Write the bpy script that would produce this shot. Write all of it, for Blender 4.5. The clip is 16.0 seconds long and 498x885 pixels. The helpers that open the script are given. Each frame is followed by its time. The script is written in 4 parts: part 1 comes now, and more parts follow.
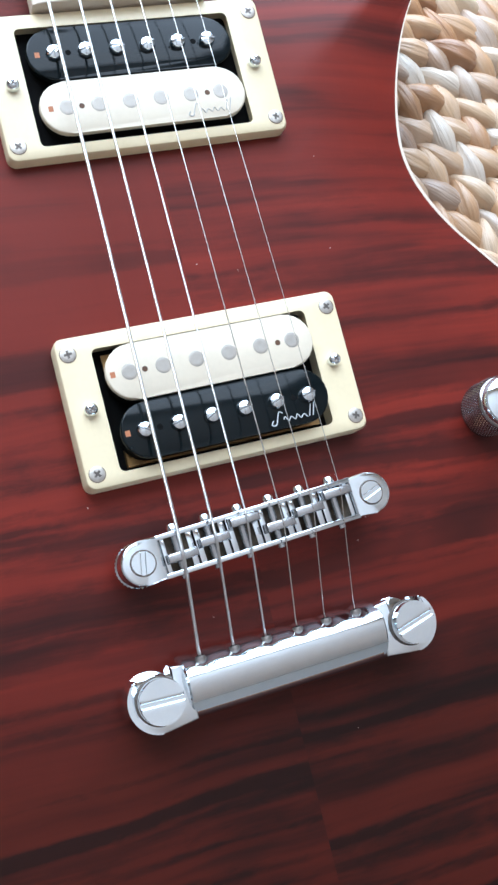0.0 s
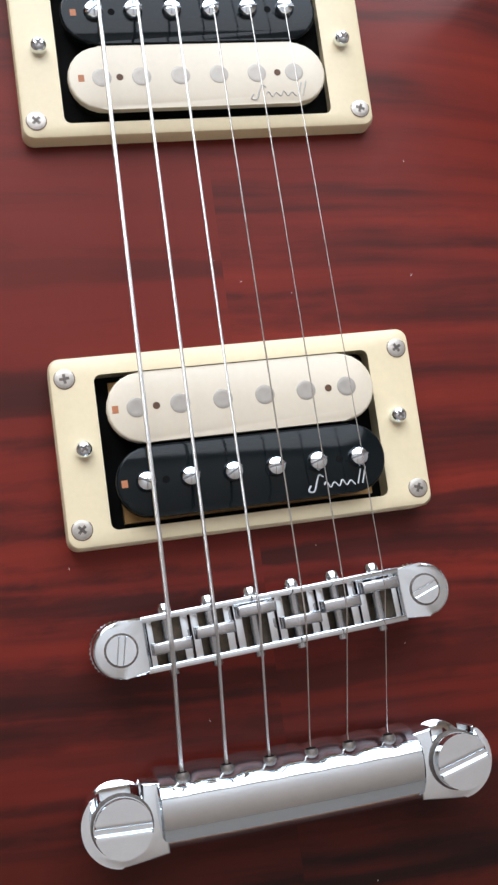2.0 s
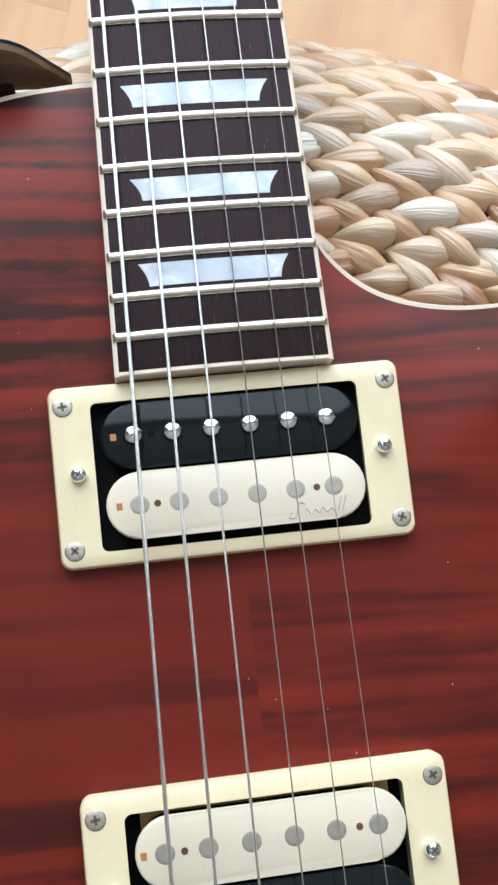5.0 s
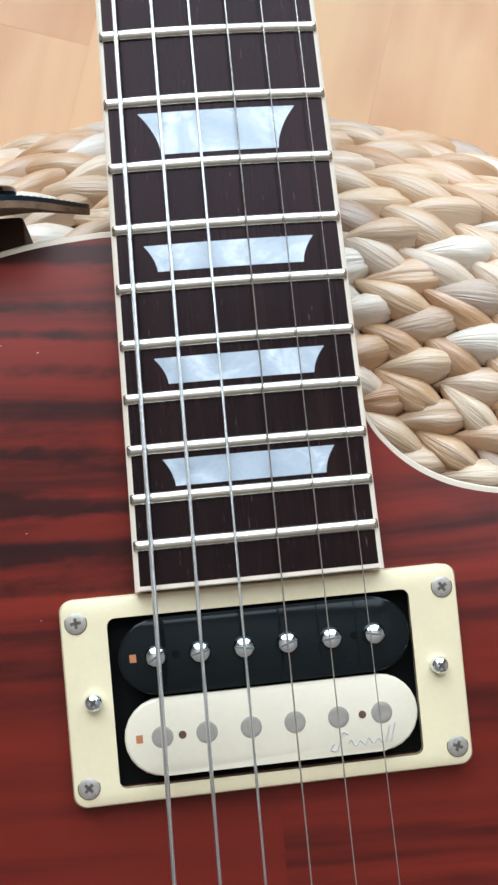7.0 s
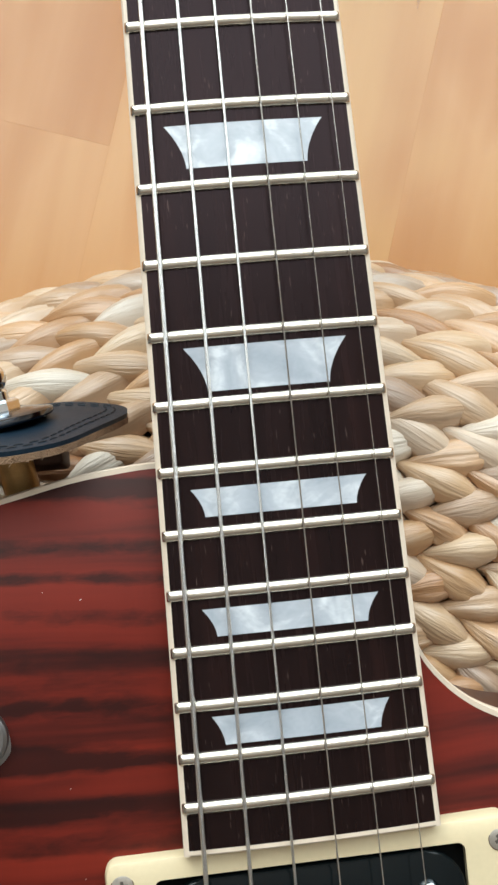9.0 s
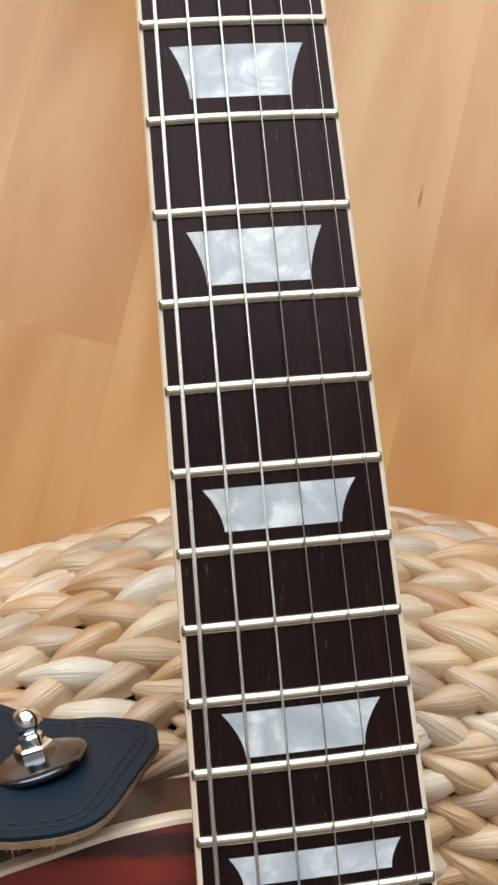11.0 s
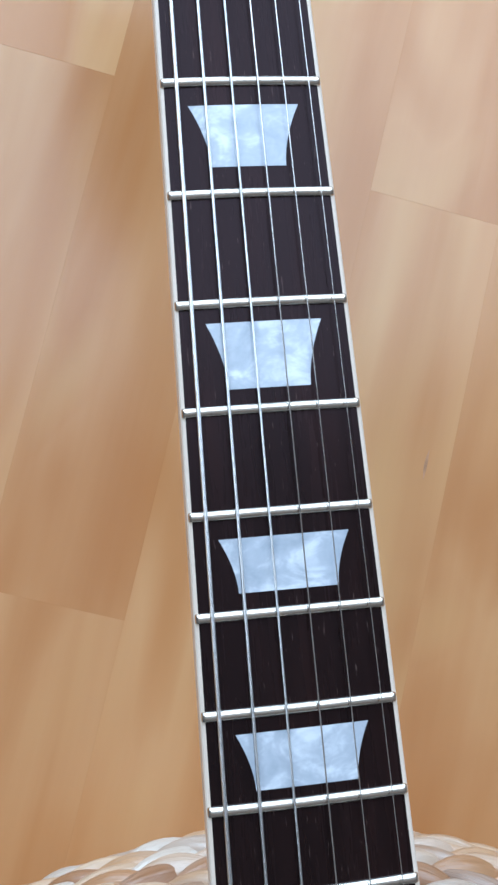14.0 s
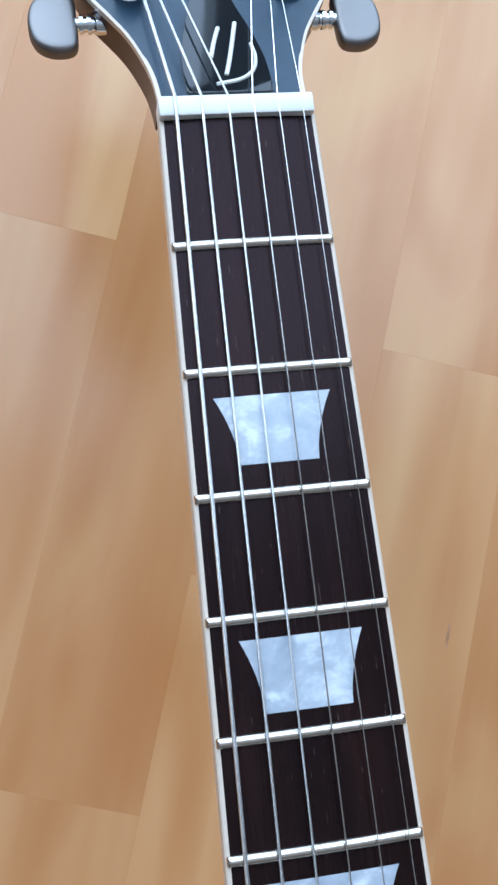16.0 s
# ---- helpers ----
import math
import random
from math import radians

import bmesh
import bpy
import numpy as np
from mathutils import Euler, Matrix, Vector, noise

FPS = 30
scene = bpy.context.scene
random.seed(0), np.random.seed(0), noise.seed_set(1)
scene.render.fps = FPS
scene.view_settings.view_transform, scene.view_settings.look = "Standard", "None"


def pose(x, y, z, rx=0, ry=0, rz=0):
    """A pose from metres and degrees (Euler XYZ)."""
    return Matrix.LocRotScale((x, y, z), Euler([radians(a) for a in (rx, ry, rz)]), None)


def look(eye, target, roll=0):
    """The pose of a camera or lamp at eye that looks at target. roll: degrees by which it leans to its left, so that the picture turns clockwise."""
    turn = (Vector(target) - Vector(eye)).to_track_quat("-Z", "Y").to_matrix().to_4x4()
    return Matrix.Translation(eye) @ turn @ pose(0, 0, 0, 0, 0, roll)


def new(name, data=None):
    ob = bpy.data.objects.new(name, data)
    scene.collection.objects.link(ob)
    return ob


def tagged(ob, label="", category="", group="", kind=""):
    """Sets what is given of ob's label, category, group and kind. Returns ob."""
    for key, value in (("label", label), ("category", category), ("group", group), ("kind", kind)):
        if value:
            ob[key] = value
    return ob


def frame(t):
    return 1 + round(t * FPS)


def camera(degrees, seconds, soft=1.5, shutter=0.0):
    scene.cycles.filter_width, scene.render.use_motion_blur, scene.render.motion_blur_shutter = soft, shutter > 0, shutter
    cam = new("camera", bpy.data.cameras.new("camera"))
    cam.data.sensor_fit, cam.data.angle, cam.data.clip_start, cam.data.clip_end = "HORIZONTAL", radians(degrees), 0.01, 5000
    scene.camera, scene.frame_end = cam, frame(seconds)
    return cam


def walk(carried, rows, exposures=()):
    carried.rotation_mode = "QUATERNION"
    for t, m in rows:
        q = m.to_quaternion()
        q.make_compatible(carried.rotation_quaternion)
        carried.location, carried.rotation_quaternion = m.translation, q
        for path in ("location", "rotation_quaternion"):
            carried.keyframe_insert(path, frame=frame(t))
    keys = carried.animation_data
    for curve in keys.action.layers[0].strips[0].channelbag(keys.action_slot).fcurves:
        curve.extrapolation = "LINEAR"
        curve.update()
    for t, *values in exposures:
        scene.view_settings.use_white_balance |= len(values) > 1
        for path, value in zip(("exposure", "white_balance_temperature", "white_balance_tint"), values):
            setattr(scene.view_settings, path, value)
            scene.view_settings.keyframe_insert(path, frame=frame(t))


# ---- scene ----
cam = camera(27.50, 16.0, soft=2.6)
# the guitar lies slightly nose-down on the cushion; camera rows are in the guitar's own frame
LAY = pose(0, 0, 0.2502, -2.29, 1.15, 0)
CAMERA_ROWS = [
    (0, -0.09672, -0.01532, 0.28445, 11.504, -16.643, -15.811),
    (0.5, -0.08206, -0.01207, 0.28675, 10.402, -16.239, -11.829),
    (1, -0.07341, 0.00698, 0.24875, 9.895, -13.282, -9.766),
    (1.5, -0.06015, 0.01611, 0.23150, 10.417, -12.571, -8.991),
    (2, -0.05596, 0.00189, 0.23398, 10.020, -11.610, -8.401),
    (2.5, -0.05409, 0.00068, 0.25236, 9.992, -9.121, -7.309),
    (3, -0.04104, 0.01976, 0.25323, 9.453, -7.660, -6.899),
    (3.5, -0.03286, 0.04883, 0.24876, 9.507, -6.828, -7.041),
    (4, -0.02431, 0.07634, 0.25660, 9.972, -5.547, -7.207),
    (4.2, -0.02483, 0.08258, 0.26066, 10.431, -5.578, -7.144),
    (6.3, -0.02613, 0.15093, 0.23795, 6.864, -5.141, -5.546),
    (6.5, -0.02396, 0.15833, 0.23707, 6.677, -4.868, -5.535),
    (7, -0.02061, 0.17499, 0.23106, 5.989, -4.595, -5.475),
    (7.5, -0.02334, 0.19308, 0.22638, 5.327, -4.497, -5.491),
    (8, -0.02496, 0.21126, 0.22370, 4.738, -4.555, -5.537),
    (8.2, -0.02484, 0.21705, 0.22318, 4.515, -4.284, -5.574),
    (10.3, -0.03443, 0.27776, 0.23463, 6.286, -5.719, -5.393),
    (10.5, -0.03752, 0.28680, 0.23507, 6.536, -5.956, -5.349),
    (11, -0.03428, 0.31203, 0.23797, 6.955, -6.069, -5.469),
    (11.5, -0.03855, 0.33712, 0.24154, 7.064, -6.265, -5.613),
    (12, -0.04536, 0.35295, 0.24649, 7.101, -6.544, -5.643),
    (12.5, -0.04415, 0.36700, 0.24797, 7.073, -7.054, -5.469),
    (13, -0.04362, 0.38001, 0.24966, 7.354, -7.385, -5.261),
    (13.5, -0.04573, 0.40613, 0.25461, 8.047, -7.686, -5.182),
    (14, -0.04607, 0.42592, 0.25240, 8.790, -8.094, -5.203),
    (14.5, -0.05048, 0.44081, 0.24933, 8.967, -8.282, -5.310),
    (15, -0.04586, 0.46381, 0.24908, 9.808, -8.402, -5.979),
    (15.5, -0.04579, 0.48175, 0.24588, 9.985, -8.451, -6.512),
    (16, -0.04849, 0.50064, 0.24504, 10.271, -8.435, -6.613),
]
EXPOSURES = [(0.0, 0.58, 5500, 6), (0.5, 0.54, 5650, 6), (1.0, 0.42, 5800, 7), (1.5, 0.25, 6000, 9), (2.0, 0.22, 6200, 11), (3.0, 0.24, 6150, 10), (4.0, 0.25, 6100, 6), (6.5, 0.19, 5800, 3), (8.0, 0.12, 6250, 2), (10.5, -0.18, 7000, 5),
             (11.5, -0.25, 6800, 8), (12.0, -0.25, 6050, 9), (12.5, -0.25, 5750, 9), (13.5, -0.26, 5350, 4), (15.0, -0.31, 5150, 4), (16.0, -0.31, 5100, 4)]
walk(cam, [(t, LAY @ pose(x, y, z, rx, ry, rz)) for t, x, y, z, rx, ry, rz in CAMERA_ROWS], EXPOSURES)

# ---------- light ----------
WINDOW = (-0.9, 1.2, 0.12, 2.38)
ROOM_NORTH = 1.08
world = bpy.data.worlds.new("sky")
scene.world = world
world.use_nodes = True
wn = world.node_tree
sky = wn.nodes.new("ShaderNodeTexSky")
sky.sky_type, sky.sun_disc = "NISHITA", False
sky.sun_elevation, sky.sun_rotation = radians(40), radians(200)
wn.nodes["Background"].inputs["Strength"].default_value = 0.12
wn.links.new(sky.outputs[0], wn.nodes["Background"].inputs["Color"])
lamp = bpy.data.lights.new("window_light", "AREA")
lamp.shape, lamp.size, lamp.size_y, lamp.energy = "RECTANGLE", WINDOW[1] - WINDOW[0] - 0.1, WINDOW[3] - WINDOW[2] - 0.1, 53
lamp.color = (0.88, 0.93, 0.99)
window_light = new("window_light", lamp)
window_light.matrix_world = look(((WINDOW[0] + WINDOW[1]) / 2, ROOM_NORTH + 0.14, (WINDOW[2] + WINDOW[3]) / 2), ((WINDOW[0] + WINDOW[1]) / 2, 0, 0.9))
sun = bpy.data.lights.new("sun", "SUN")
sun.energy, sun.angle, sun.color = 0.6, radians(25), (1.0, 0.95, 0.88)
new("sun", sun).matrix_world = look((-3.0, 8.2, 6.0), (0, 0, 0))


# ---------- materials ----------
class Nodes:
    def __init__(self, name):
        self.mat = bpy.data.materials.new(name)
        self.mat.use_nodes = True
        self.t = self.mat.node_tree
        self.p = self.t.nodes["Principled BSDF"]

    def n(self, kind, **sets):
        node = self.t.nodes.new("ShaderNode" + kind)
        for k, v in sets.items():
            if k in node.inputs:
                node.inputs[k].default_value = v
        return node

    def link(self, a, b):
        self.t.links.new(a, b)

    def set(self, **k):
        for key, v in k.items():
            self.p.inputs[key.replace("_", " ")].default_value = v
        return self

    def coords(self, kind="Object", scale=(1, 1, 1), rot=(0, 0, 0), loc=(0, 0, 0)):
        c = self.n("TexCoord")
        m = self.n("Mapping")
        m.inputs["Scale"].default_value, m.inputs["Rotation"].default_value, m.inputs["Location"].default_value = scale, rot, loc
        self.link(c.outputs[kind], m.inputs["Vector"])
        return m.outputs[0]

    def noise(self, vec, scale, detail=4, rough=0.55, distort=0.0):
        t = self.n("TexNoise", Scale=scale, Detail=detail, Roughness=rough, Distortion=distort)
        self.link(vec, t.inputs["Vector"])
        return t.outputs["Fac"]

    def ramp(self, fac, *stops):
        r = self.n("ValToRGB")
        e = r.color_ramp.elements
        while len(e) < len(stops):
            e.new(0.5)
        for el, (pos, col) in zip(e, stops):
            el.position, el.color = pos, (*col, 1)
        self.link(fac, r.inputs[0])
        return r.outputs[0]

    def mix(self, fac, a, b, mode="MIX"):
        m = self.n("Mix")
        m.data_type, m.blend_type = "RGBA", mode
        for v, i in ((fac, 0), (a, 6), (b, 7)):
            if isinstance(v, (int, float)):
                m.inputs[i].default_value = v
            elif isinstance(v, tuple):
                m.inputs[i].default_value = (*v, 1)
            else:
                self.link(v, m.inputs[i])
        return m.outputs[2]

    def math(self, op, a, b=0.0, c=0.0):
        m = self.n("Math")
        m.operation = op
        for i, v in enumerate((a, b, c)):
            if isinstance(v, (int, float)):
                m.inputs[i].default_value = v
            else:
                self.link(v, m.inputs[i])
        return m.outputs[0]

    def bump(self, height, strength=0.2, dist=0.001):
        b = self.n("Bump")
        b.inputs["Strength"].default_value, b.inputs["Distance"].default_value = strength, dist
        self.link(height, b.inputs["Height"])
        self.link(b.outputs[0], self.p.inputs["Normal"])

    def colour(self, out):
        self.link(out, self.p.inputs["Base Color"])
        return self

    def rough(self, out):
        self.link(out, self.p.inputs["Roughness"])
        return self


def plain(name, col, rough, metal=0.0, vary=0.12, scale=60, bump=0.0, coat=0.0, spec=0.5):
    """A simple surface with two scales of variation in tone and gloss."""
    s = Nodes(name)
    s.set(Metallic=metal, Roughness=rough, Specular_IOR_Level=spec)
    v = s.coords()
    big, fine = s.noise(v, scale, 3), s.noise(v, scale * 12, 4)
    both = s.math("ADD", s.math("MULTIPLY", big, 0.6), s.math("MULTIPLY", fine, 0.4))
    lo, hi = tuple(c * (1 - vary) for c in col), tuple(min(1, c * (1 + vary)) for c in col)
    s.colour(s.ramp(both, (0.3, lo), (0.7, hi)))
    s.rough(s.math("ADD", s.math("MULTIPLY", both, rough * 0.5), rough * 0.75))
    if coat:
        s.set(Coat_Weight=coat, Coat_Roughness=0.08)
    if bump:
        s.bump(fine, bump, 0.0005)
    return s.mat


def flame_top():
    s = Nodes("flamed_red_maple")
    c = s.n("TexCoord")
    sep = s.n("SeparateXYZ")
    s.link(c.outputs["Object"], sep.inputs[0])
    x, y = sep.outputs[0], sep.outputs[1]
    side = s.math("GREATER_THAN", x, 0.0005)

    def across(fx, fy, fz, wave):
        """Coordinates stretched along the stripes; the two leaves of veneer differ."""
        comb = s.n("CombineXYZ")
        wob = s.noise(s.coords(scale=(11, 16, 1)), 1.0, 2)
        yy = s.math("ADD", s.math("ADD", y, s.math("MULTIPLY", x, 0.05)), s.math("MULTIPLY", wob, wave))
        s.link(s.math("MULTIPLY", x, fx), comb.inputs[0])
        s.link(s.math("MULTIPLY", yy, fy), comb.inputs[1])
        s.link(s.math("MULTIPLY", side, fz), comb.inputs[2])
        return comb.outputs[0]

    stripes = s.noise(across(4.5, 92.0, 13.0, 0.010), 1.0, 3, 0.6, 0.35)
    fine = s.noise(across(26.0, 300.0, 5.0, 0.004), 1.0, 4, 0.6)
    swell = s.n("Clamp")
    s.link(s.math("MULTIPLY", s.math("MULTIPLY_ADD", y, 14.0, -1.6), s.math("SUBTRACT", 1.0, side)), swell.inputs[0])
    drift = s.noise(across(5.0, 40.0, 29.0, 0.004), 1.0, 2, 0.5, 0.2)
    phase = s.math("MULTIPLY_ADD", drift, 11.0, s.math("MULTIPLY", s.math("ADD", y, s.math("MULTIPLY", x, 0.06)), 2 * math.pi / 0.0098))
    ripple = s.math("MULTIPLY", s.math("MULTIPLY", s.math("SINE", phase), 0.075), swell.outputs[0])
    coarse = s.math("MULTIPLY", s.math("SUBTRACT", s.noise(across(3.5, 95.0, 29.0, 0.006), 1.0, 2, 0.5, 0.2), 0.5), s.math("MULTIPLY_ADD", swell.outputs[0], -0.55, 1.0))
    bands = s.math("ADD", s.math("ADD", s.math("ADD", coarse, 0.5), ripple), s.math("MULTIPLY", s.math("SUBTRACT", fine, 0.5), 0.10))
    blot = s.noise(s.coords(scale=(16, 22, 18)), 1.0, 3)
    tone = s.math("ADD", s.math("ADD", s.math("MULTIPLY", stripes, 0.74), s.math("MULTIPLY", fine, 0.18)), s.math("MULTIPLY", s.math("SUBTRACT", blot, 0.5), 0.30))
    calm = s.n("Clamp")
    s.link(s.math("SUBTRACT", 1.15, s.math("ABSOLUTE", s.math("MULTIPLY", s.math("SUBTRACT", y, 0.085), 17.0))), calm.inputs[0])
    quiet = s.math("MULTIPLY", calm.outputs[0], s.math("SUBTRACT", 0.72, s.math("MULTIPLY", side, 0.62)))
    tone = s.math("ADD", s.math("MULTIPLY", tone, s.math("SUBTRACT", 1.0, quiet)), s.math("MULTIPLY", 0.475, quiet))
    col = s.ramp(tone, (0.28, (0.026, 0.0038, 0.0030)), (0.375, (0.076, 0.0080, 0.0052)), (0.455, (0.140, 0.0126, 0.0071)), (0.66, (0.204, 0.0190, 0.0098)))
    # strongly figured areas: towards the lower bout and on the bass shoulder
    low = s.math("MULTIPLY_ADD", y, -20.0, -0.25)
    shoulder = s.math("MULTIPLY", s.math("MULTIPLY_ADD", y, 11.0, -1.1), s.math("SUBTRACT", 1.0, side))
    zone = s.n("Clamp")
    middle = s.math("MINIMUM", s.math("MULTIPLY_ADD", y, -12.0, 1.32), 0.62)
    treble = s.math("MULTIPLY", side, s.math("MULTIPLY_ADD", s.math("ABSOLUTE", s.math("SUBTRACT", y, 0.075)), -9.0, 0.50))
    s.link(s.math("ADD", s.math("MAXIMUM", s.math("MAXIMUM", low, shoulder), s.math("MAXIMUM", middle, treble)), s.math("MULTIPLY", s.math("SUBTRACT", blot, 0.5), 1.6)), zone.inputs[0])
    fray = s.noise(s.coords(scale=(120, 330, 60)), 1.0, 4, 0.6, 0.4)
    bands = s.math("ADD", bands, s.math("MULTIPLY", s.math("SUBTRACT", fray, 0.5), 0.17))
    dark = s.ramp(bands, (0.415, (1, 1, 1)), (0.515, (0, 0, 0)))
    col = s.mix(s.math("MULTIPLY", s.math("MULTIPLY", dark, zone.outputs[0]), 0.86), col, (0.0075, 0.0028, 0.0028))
    # red toned down towards the lower bout: shade put into the colour
    dimmed_red = s.mix(1.0, col, (0.27, 0.35, 0.27), "MULTIPLY")
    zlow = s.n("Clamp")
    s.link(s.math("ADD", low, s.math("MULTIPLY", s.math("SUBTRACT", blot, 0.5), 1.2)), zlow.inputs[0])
    col = s.mix(s.math("MULTIPLY", zlow.outputs[0], 0.9), col, dimmed_red)
    grain = s.noise(s.coords(scale=(900, 30, 30)), 1.0, 3)
    col = s.mix(s.math("MULTIPLY", grain, 0.10), col, (0.03, 0.004, 0.004))
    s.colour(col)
    s.set(Roughness=0.47, Specular_IOR_Level=0.31, Specular_Tint=(1.0, 0.78, 0.74, 1))
    s.bump(s.noise(s.coords(scale=(260, 260, 260)), 1.0, 3), 0.03, 0.0004)
    return s.mat


def rosewood():
    s = Nodes("rosewood")
    v = s.coords(scale=(260, 14, 60))
    g = s.noise(v, 1.0, 4, 0.6)
    big = s.noise(s.coords(scale=(70, 12, 10)), 1.0, 3)
    tone = s.math("ADD", s.math("MULTIPLY", g, 0.30), s.math("MULTIPLY", big, 0.70))
    col = s.ramp(tone, (0.30, (0.0042, 0.0024, 0.0021)), (0.52, (0.0090, 0.0044, 0.0038)), (0.72, (0.019, 0.0074, 0.0060)))
    pores = s.noise(s.coords(scale=(1500, 170, 60)), 1.0, 2)
    open_pores = s.ramp(pores, (0.68, (0, 0, 0)), (0.74, (1, 1, 1)))
    col = s.mix(s.math("MULTIPLY", open_pores, 0.35), col, (0.20, 0.14, 0.12))
    s.colour(col)
    s.set(Specular_IOR_Level=0.19, Specular_Tint=(1.0, 0.74, 0.82, 1))
    s.rough(s.math("ADD", s.math("MULTIPLY", g, 0.14), 0.20))
    s.bump(pores, 0.10, 0.0002)
    return s.mat


def pearl():
    s = Nodes("pearl_plastic")
    v = s.coords(scale=(85, 100, 70))
    a = s.noise(v, 1.0, 3, 0.55, 0.9)
    b = s.noise(s.coords(scale=(260, 380, 200)), 1.0, 2, 0.5, 2.0)
    tone = s.math("ADD", s.math("MULTIPLY", a, 0.85), s.math("MULTIPLY", b, 0.15))
    s.colour(s.ramp(tone, (0.32, (0.37, 0.42, 0.485)), (0.52, (0.49, 0.538, 0.60)), (0.66, (0.74, 0.785, 0.83))))
    s.set(Roughness=0.22, Coat_Weight=0.5, Coat_Roughness=0.1)
    return s.mat


def floor_wood(single):
    """single: planks that carry their own tone as object colour; else a joined field of strips."""
    s = Nodes("parquet_plank" if single else "parquet_field")
    info = s.n("ObjectInfo")
    isl = s.n("NewGeometry")
    sep = s.n("SeparateColor")
    s.link(info.outputs["Color"], sep.inputs[0])
    seed = sep.outputs[0] if single else isl.outputs["Random Per Island"]
    c = s.n("TexCoord")
    rot = s.n("Mapping")
    rot.inputs["Rotation"].default_value = (0, 0, radians(18))
    geo = isl.outputs["Position"]
    s.link(geo, rot.inputs["Vector"])
    off = s.n("VectorMath")
    off.operation = "ADD"
    s.link(rot.outputs[0], off.inputs[0])
    comb = s.n("CombineXYZ")
    for i, k in enumerate((7.0, 31.0, 17.0)):
        s.link(s.math("MULTIPLY", seed, k), comb.inputs[i])
    s.link(comb.outputs[0], off.inputs[1])
    st = s.n("Mapping")
    st.inputs["Scale"].default_value = (26, 3.4, 3)
    s.link(off.outputs[0], st.inputs["Vector"])
    streak = s.noise(st.outputs[0], 1.0, 2, 0.5, 0.5)
    st2 = s.n("Mapping")
    st2.inputs["Scale"].default_value = (240, 9, 9)
    s.link(off.outputs[0], st2.inputs["Vector"])
    fine = s.noise(st2.outputs[0], 1.0, 3)
    tone = s.math("ADD", s.math("MULTIPLY", streak, 0.9), s.math("MULTIPLY", fine, 0.10))
    col = s.ramp(tone, (0.28, (0.515, 0.234, 0.080)), (0.5, (0.605, 0.313, 0.126)), (0.72, (0.67, 0.382, 0.173)))
    soft = s.n("Mapping")
    soft.inputs["Scale"].default_value = (14, 4.5, 4)
    s.link(off.outputs[0], soft.inputs["Vector"])
    patch = s.noise(soft.outputs[0], 1.0, 1.5, 0.5, 0.8)
    col = s.mix(s.ramp(patch, (0.36, (0.75, 0.75, 0.75)), (0.52, (0, 0, 0))), col, (0.50, 0.215, 0.066))
    col = s.mix(s.ramp(patch, (0.55, (0, 0, 0)), (0.70, (0.45, 0.45, 0.45))), col, (0.69, 0.425, 0.178))
    shade = s.ramp(seed, (0.0, (0.95, 0.88, 0.80)), (0.5, (0.99, 0.97, 0.93)), (1.0, (1.13, 1.18, 1.20)))
    s.colour(s.mix(1.0, col, shade, "MULTIPLY"))
    s.set(Specular_IOR_Level=0.60)
    s.rough(s.math("ADD", s.math("MULTIPLY", fine, 0.08), 0.20))
    s.bump(fine, 0.05, 0.0004)
    return s.mat


def strand_leaf():
    s = Nodes("dried_leaf")
    info = s.n("ObjectInfo")
    isl = s.n("NewGeometry")
    seed = s.math("FRACT", s.math("ADD", info.outputs["Random"], isl.outputs["Random Per Island"]))
    tint = s.ramp(seed, (0.0, (0.33, 0.160, 0.072)), (0.14, (0.56, 0.345, 0.18)), (0.28, (0.70, 0.545, 0.375)), (0.42, (0.46, 0.245, 0.112)), (0.56, (0.64, 0.43, 0.25)), (0.70, (0.38, 0.255, 0.175)), (0.85, (0.71, 0.635, 0.53)), (1.0, (0.58, 0.345, 0.175)))
    uv = s.n("TexCoord")
    comb = s.n("CombineXYZ")
    s.link(s.math("MULTIPLY", seed, 57.0), comb.inputs[0])
    s.link(s.math("MULTIPLY", seed, 91.0), comb.inputs[1])

    def along(fx, fy):
        m = s.n("Mapping")
        m.inputs["Scale"].default_value = (fx, fy, 1)
        s.link(uv.outputs["UV"], m.inputs["Vector"])
        add = s.n("VectorMath")
        add.operation = "ADD"
        s.link(m.outputs[0], add.inputs[0])
        s.link(comb.outputs[0], add.inputs[1])
        return add.outputs[0]

    fib = s.noise(along(1.5, 8.0), 1.0, 4, 0.55, 0.9)
    fold = s.noise(along(1.6, 6.0), 1.0, 3, 0.5, 1.0)
    blot = s.noise(along(1.5, 2.2), 1.0, 3)
    rag = s.noise(along(9, 22), 1.0, 3, 0.6)
    col = s.mix(s.ramp(fib, (0.35, (0.20, 0.20, 0.20)), (0.55, (0, 0, 0))), tint, s.mix(1.0, tint, (0.56, 0.38, 0.23), "MULTIPLY"))
    col = s.mix(s.ramp(blot, (0.50, (0, 0, 0)), (0.72, (0.30, 0.30, 0.30))), col, (0.72, 0.67, 0.60))
    col = s.mix(s.ramp(rag, (0.28, (0.32, 0.32, 0.32)), (0.42, (0, 0, 0))), col, (0.30, 0.18, 0.09))
    s.colour(col)
    s.set(Roughness=0.36, Specular_IOR_Level=0.90)
    height = s.math("ADD", s.math("MULTIPLY", fib, 0.40), s.math("ADD", fold, s.math("MULTIPLY", rag, 0.12)))
    s.bump(height, 0.55, 0.0011)
    return s.mat


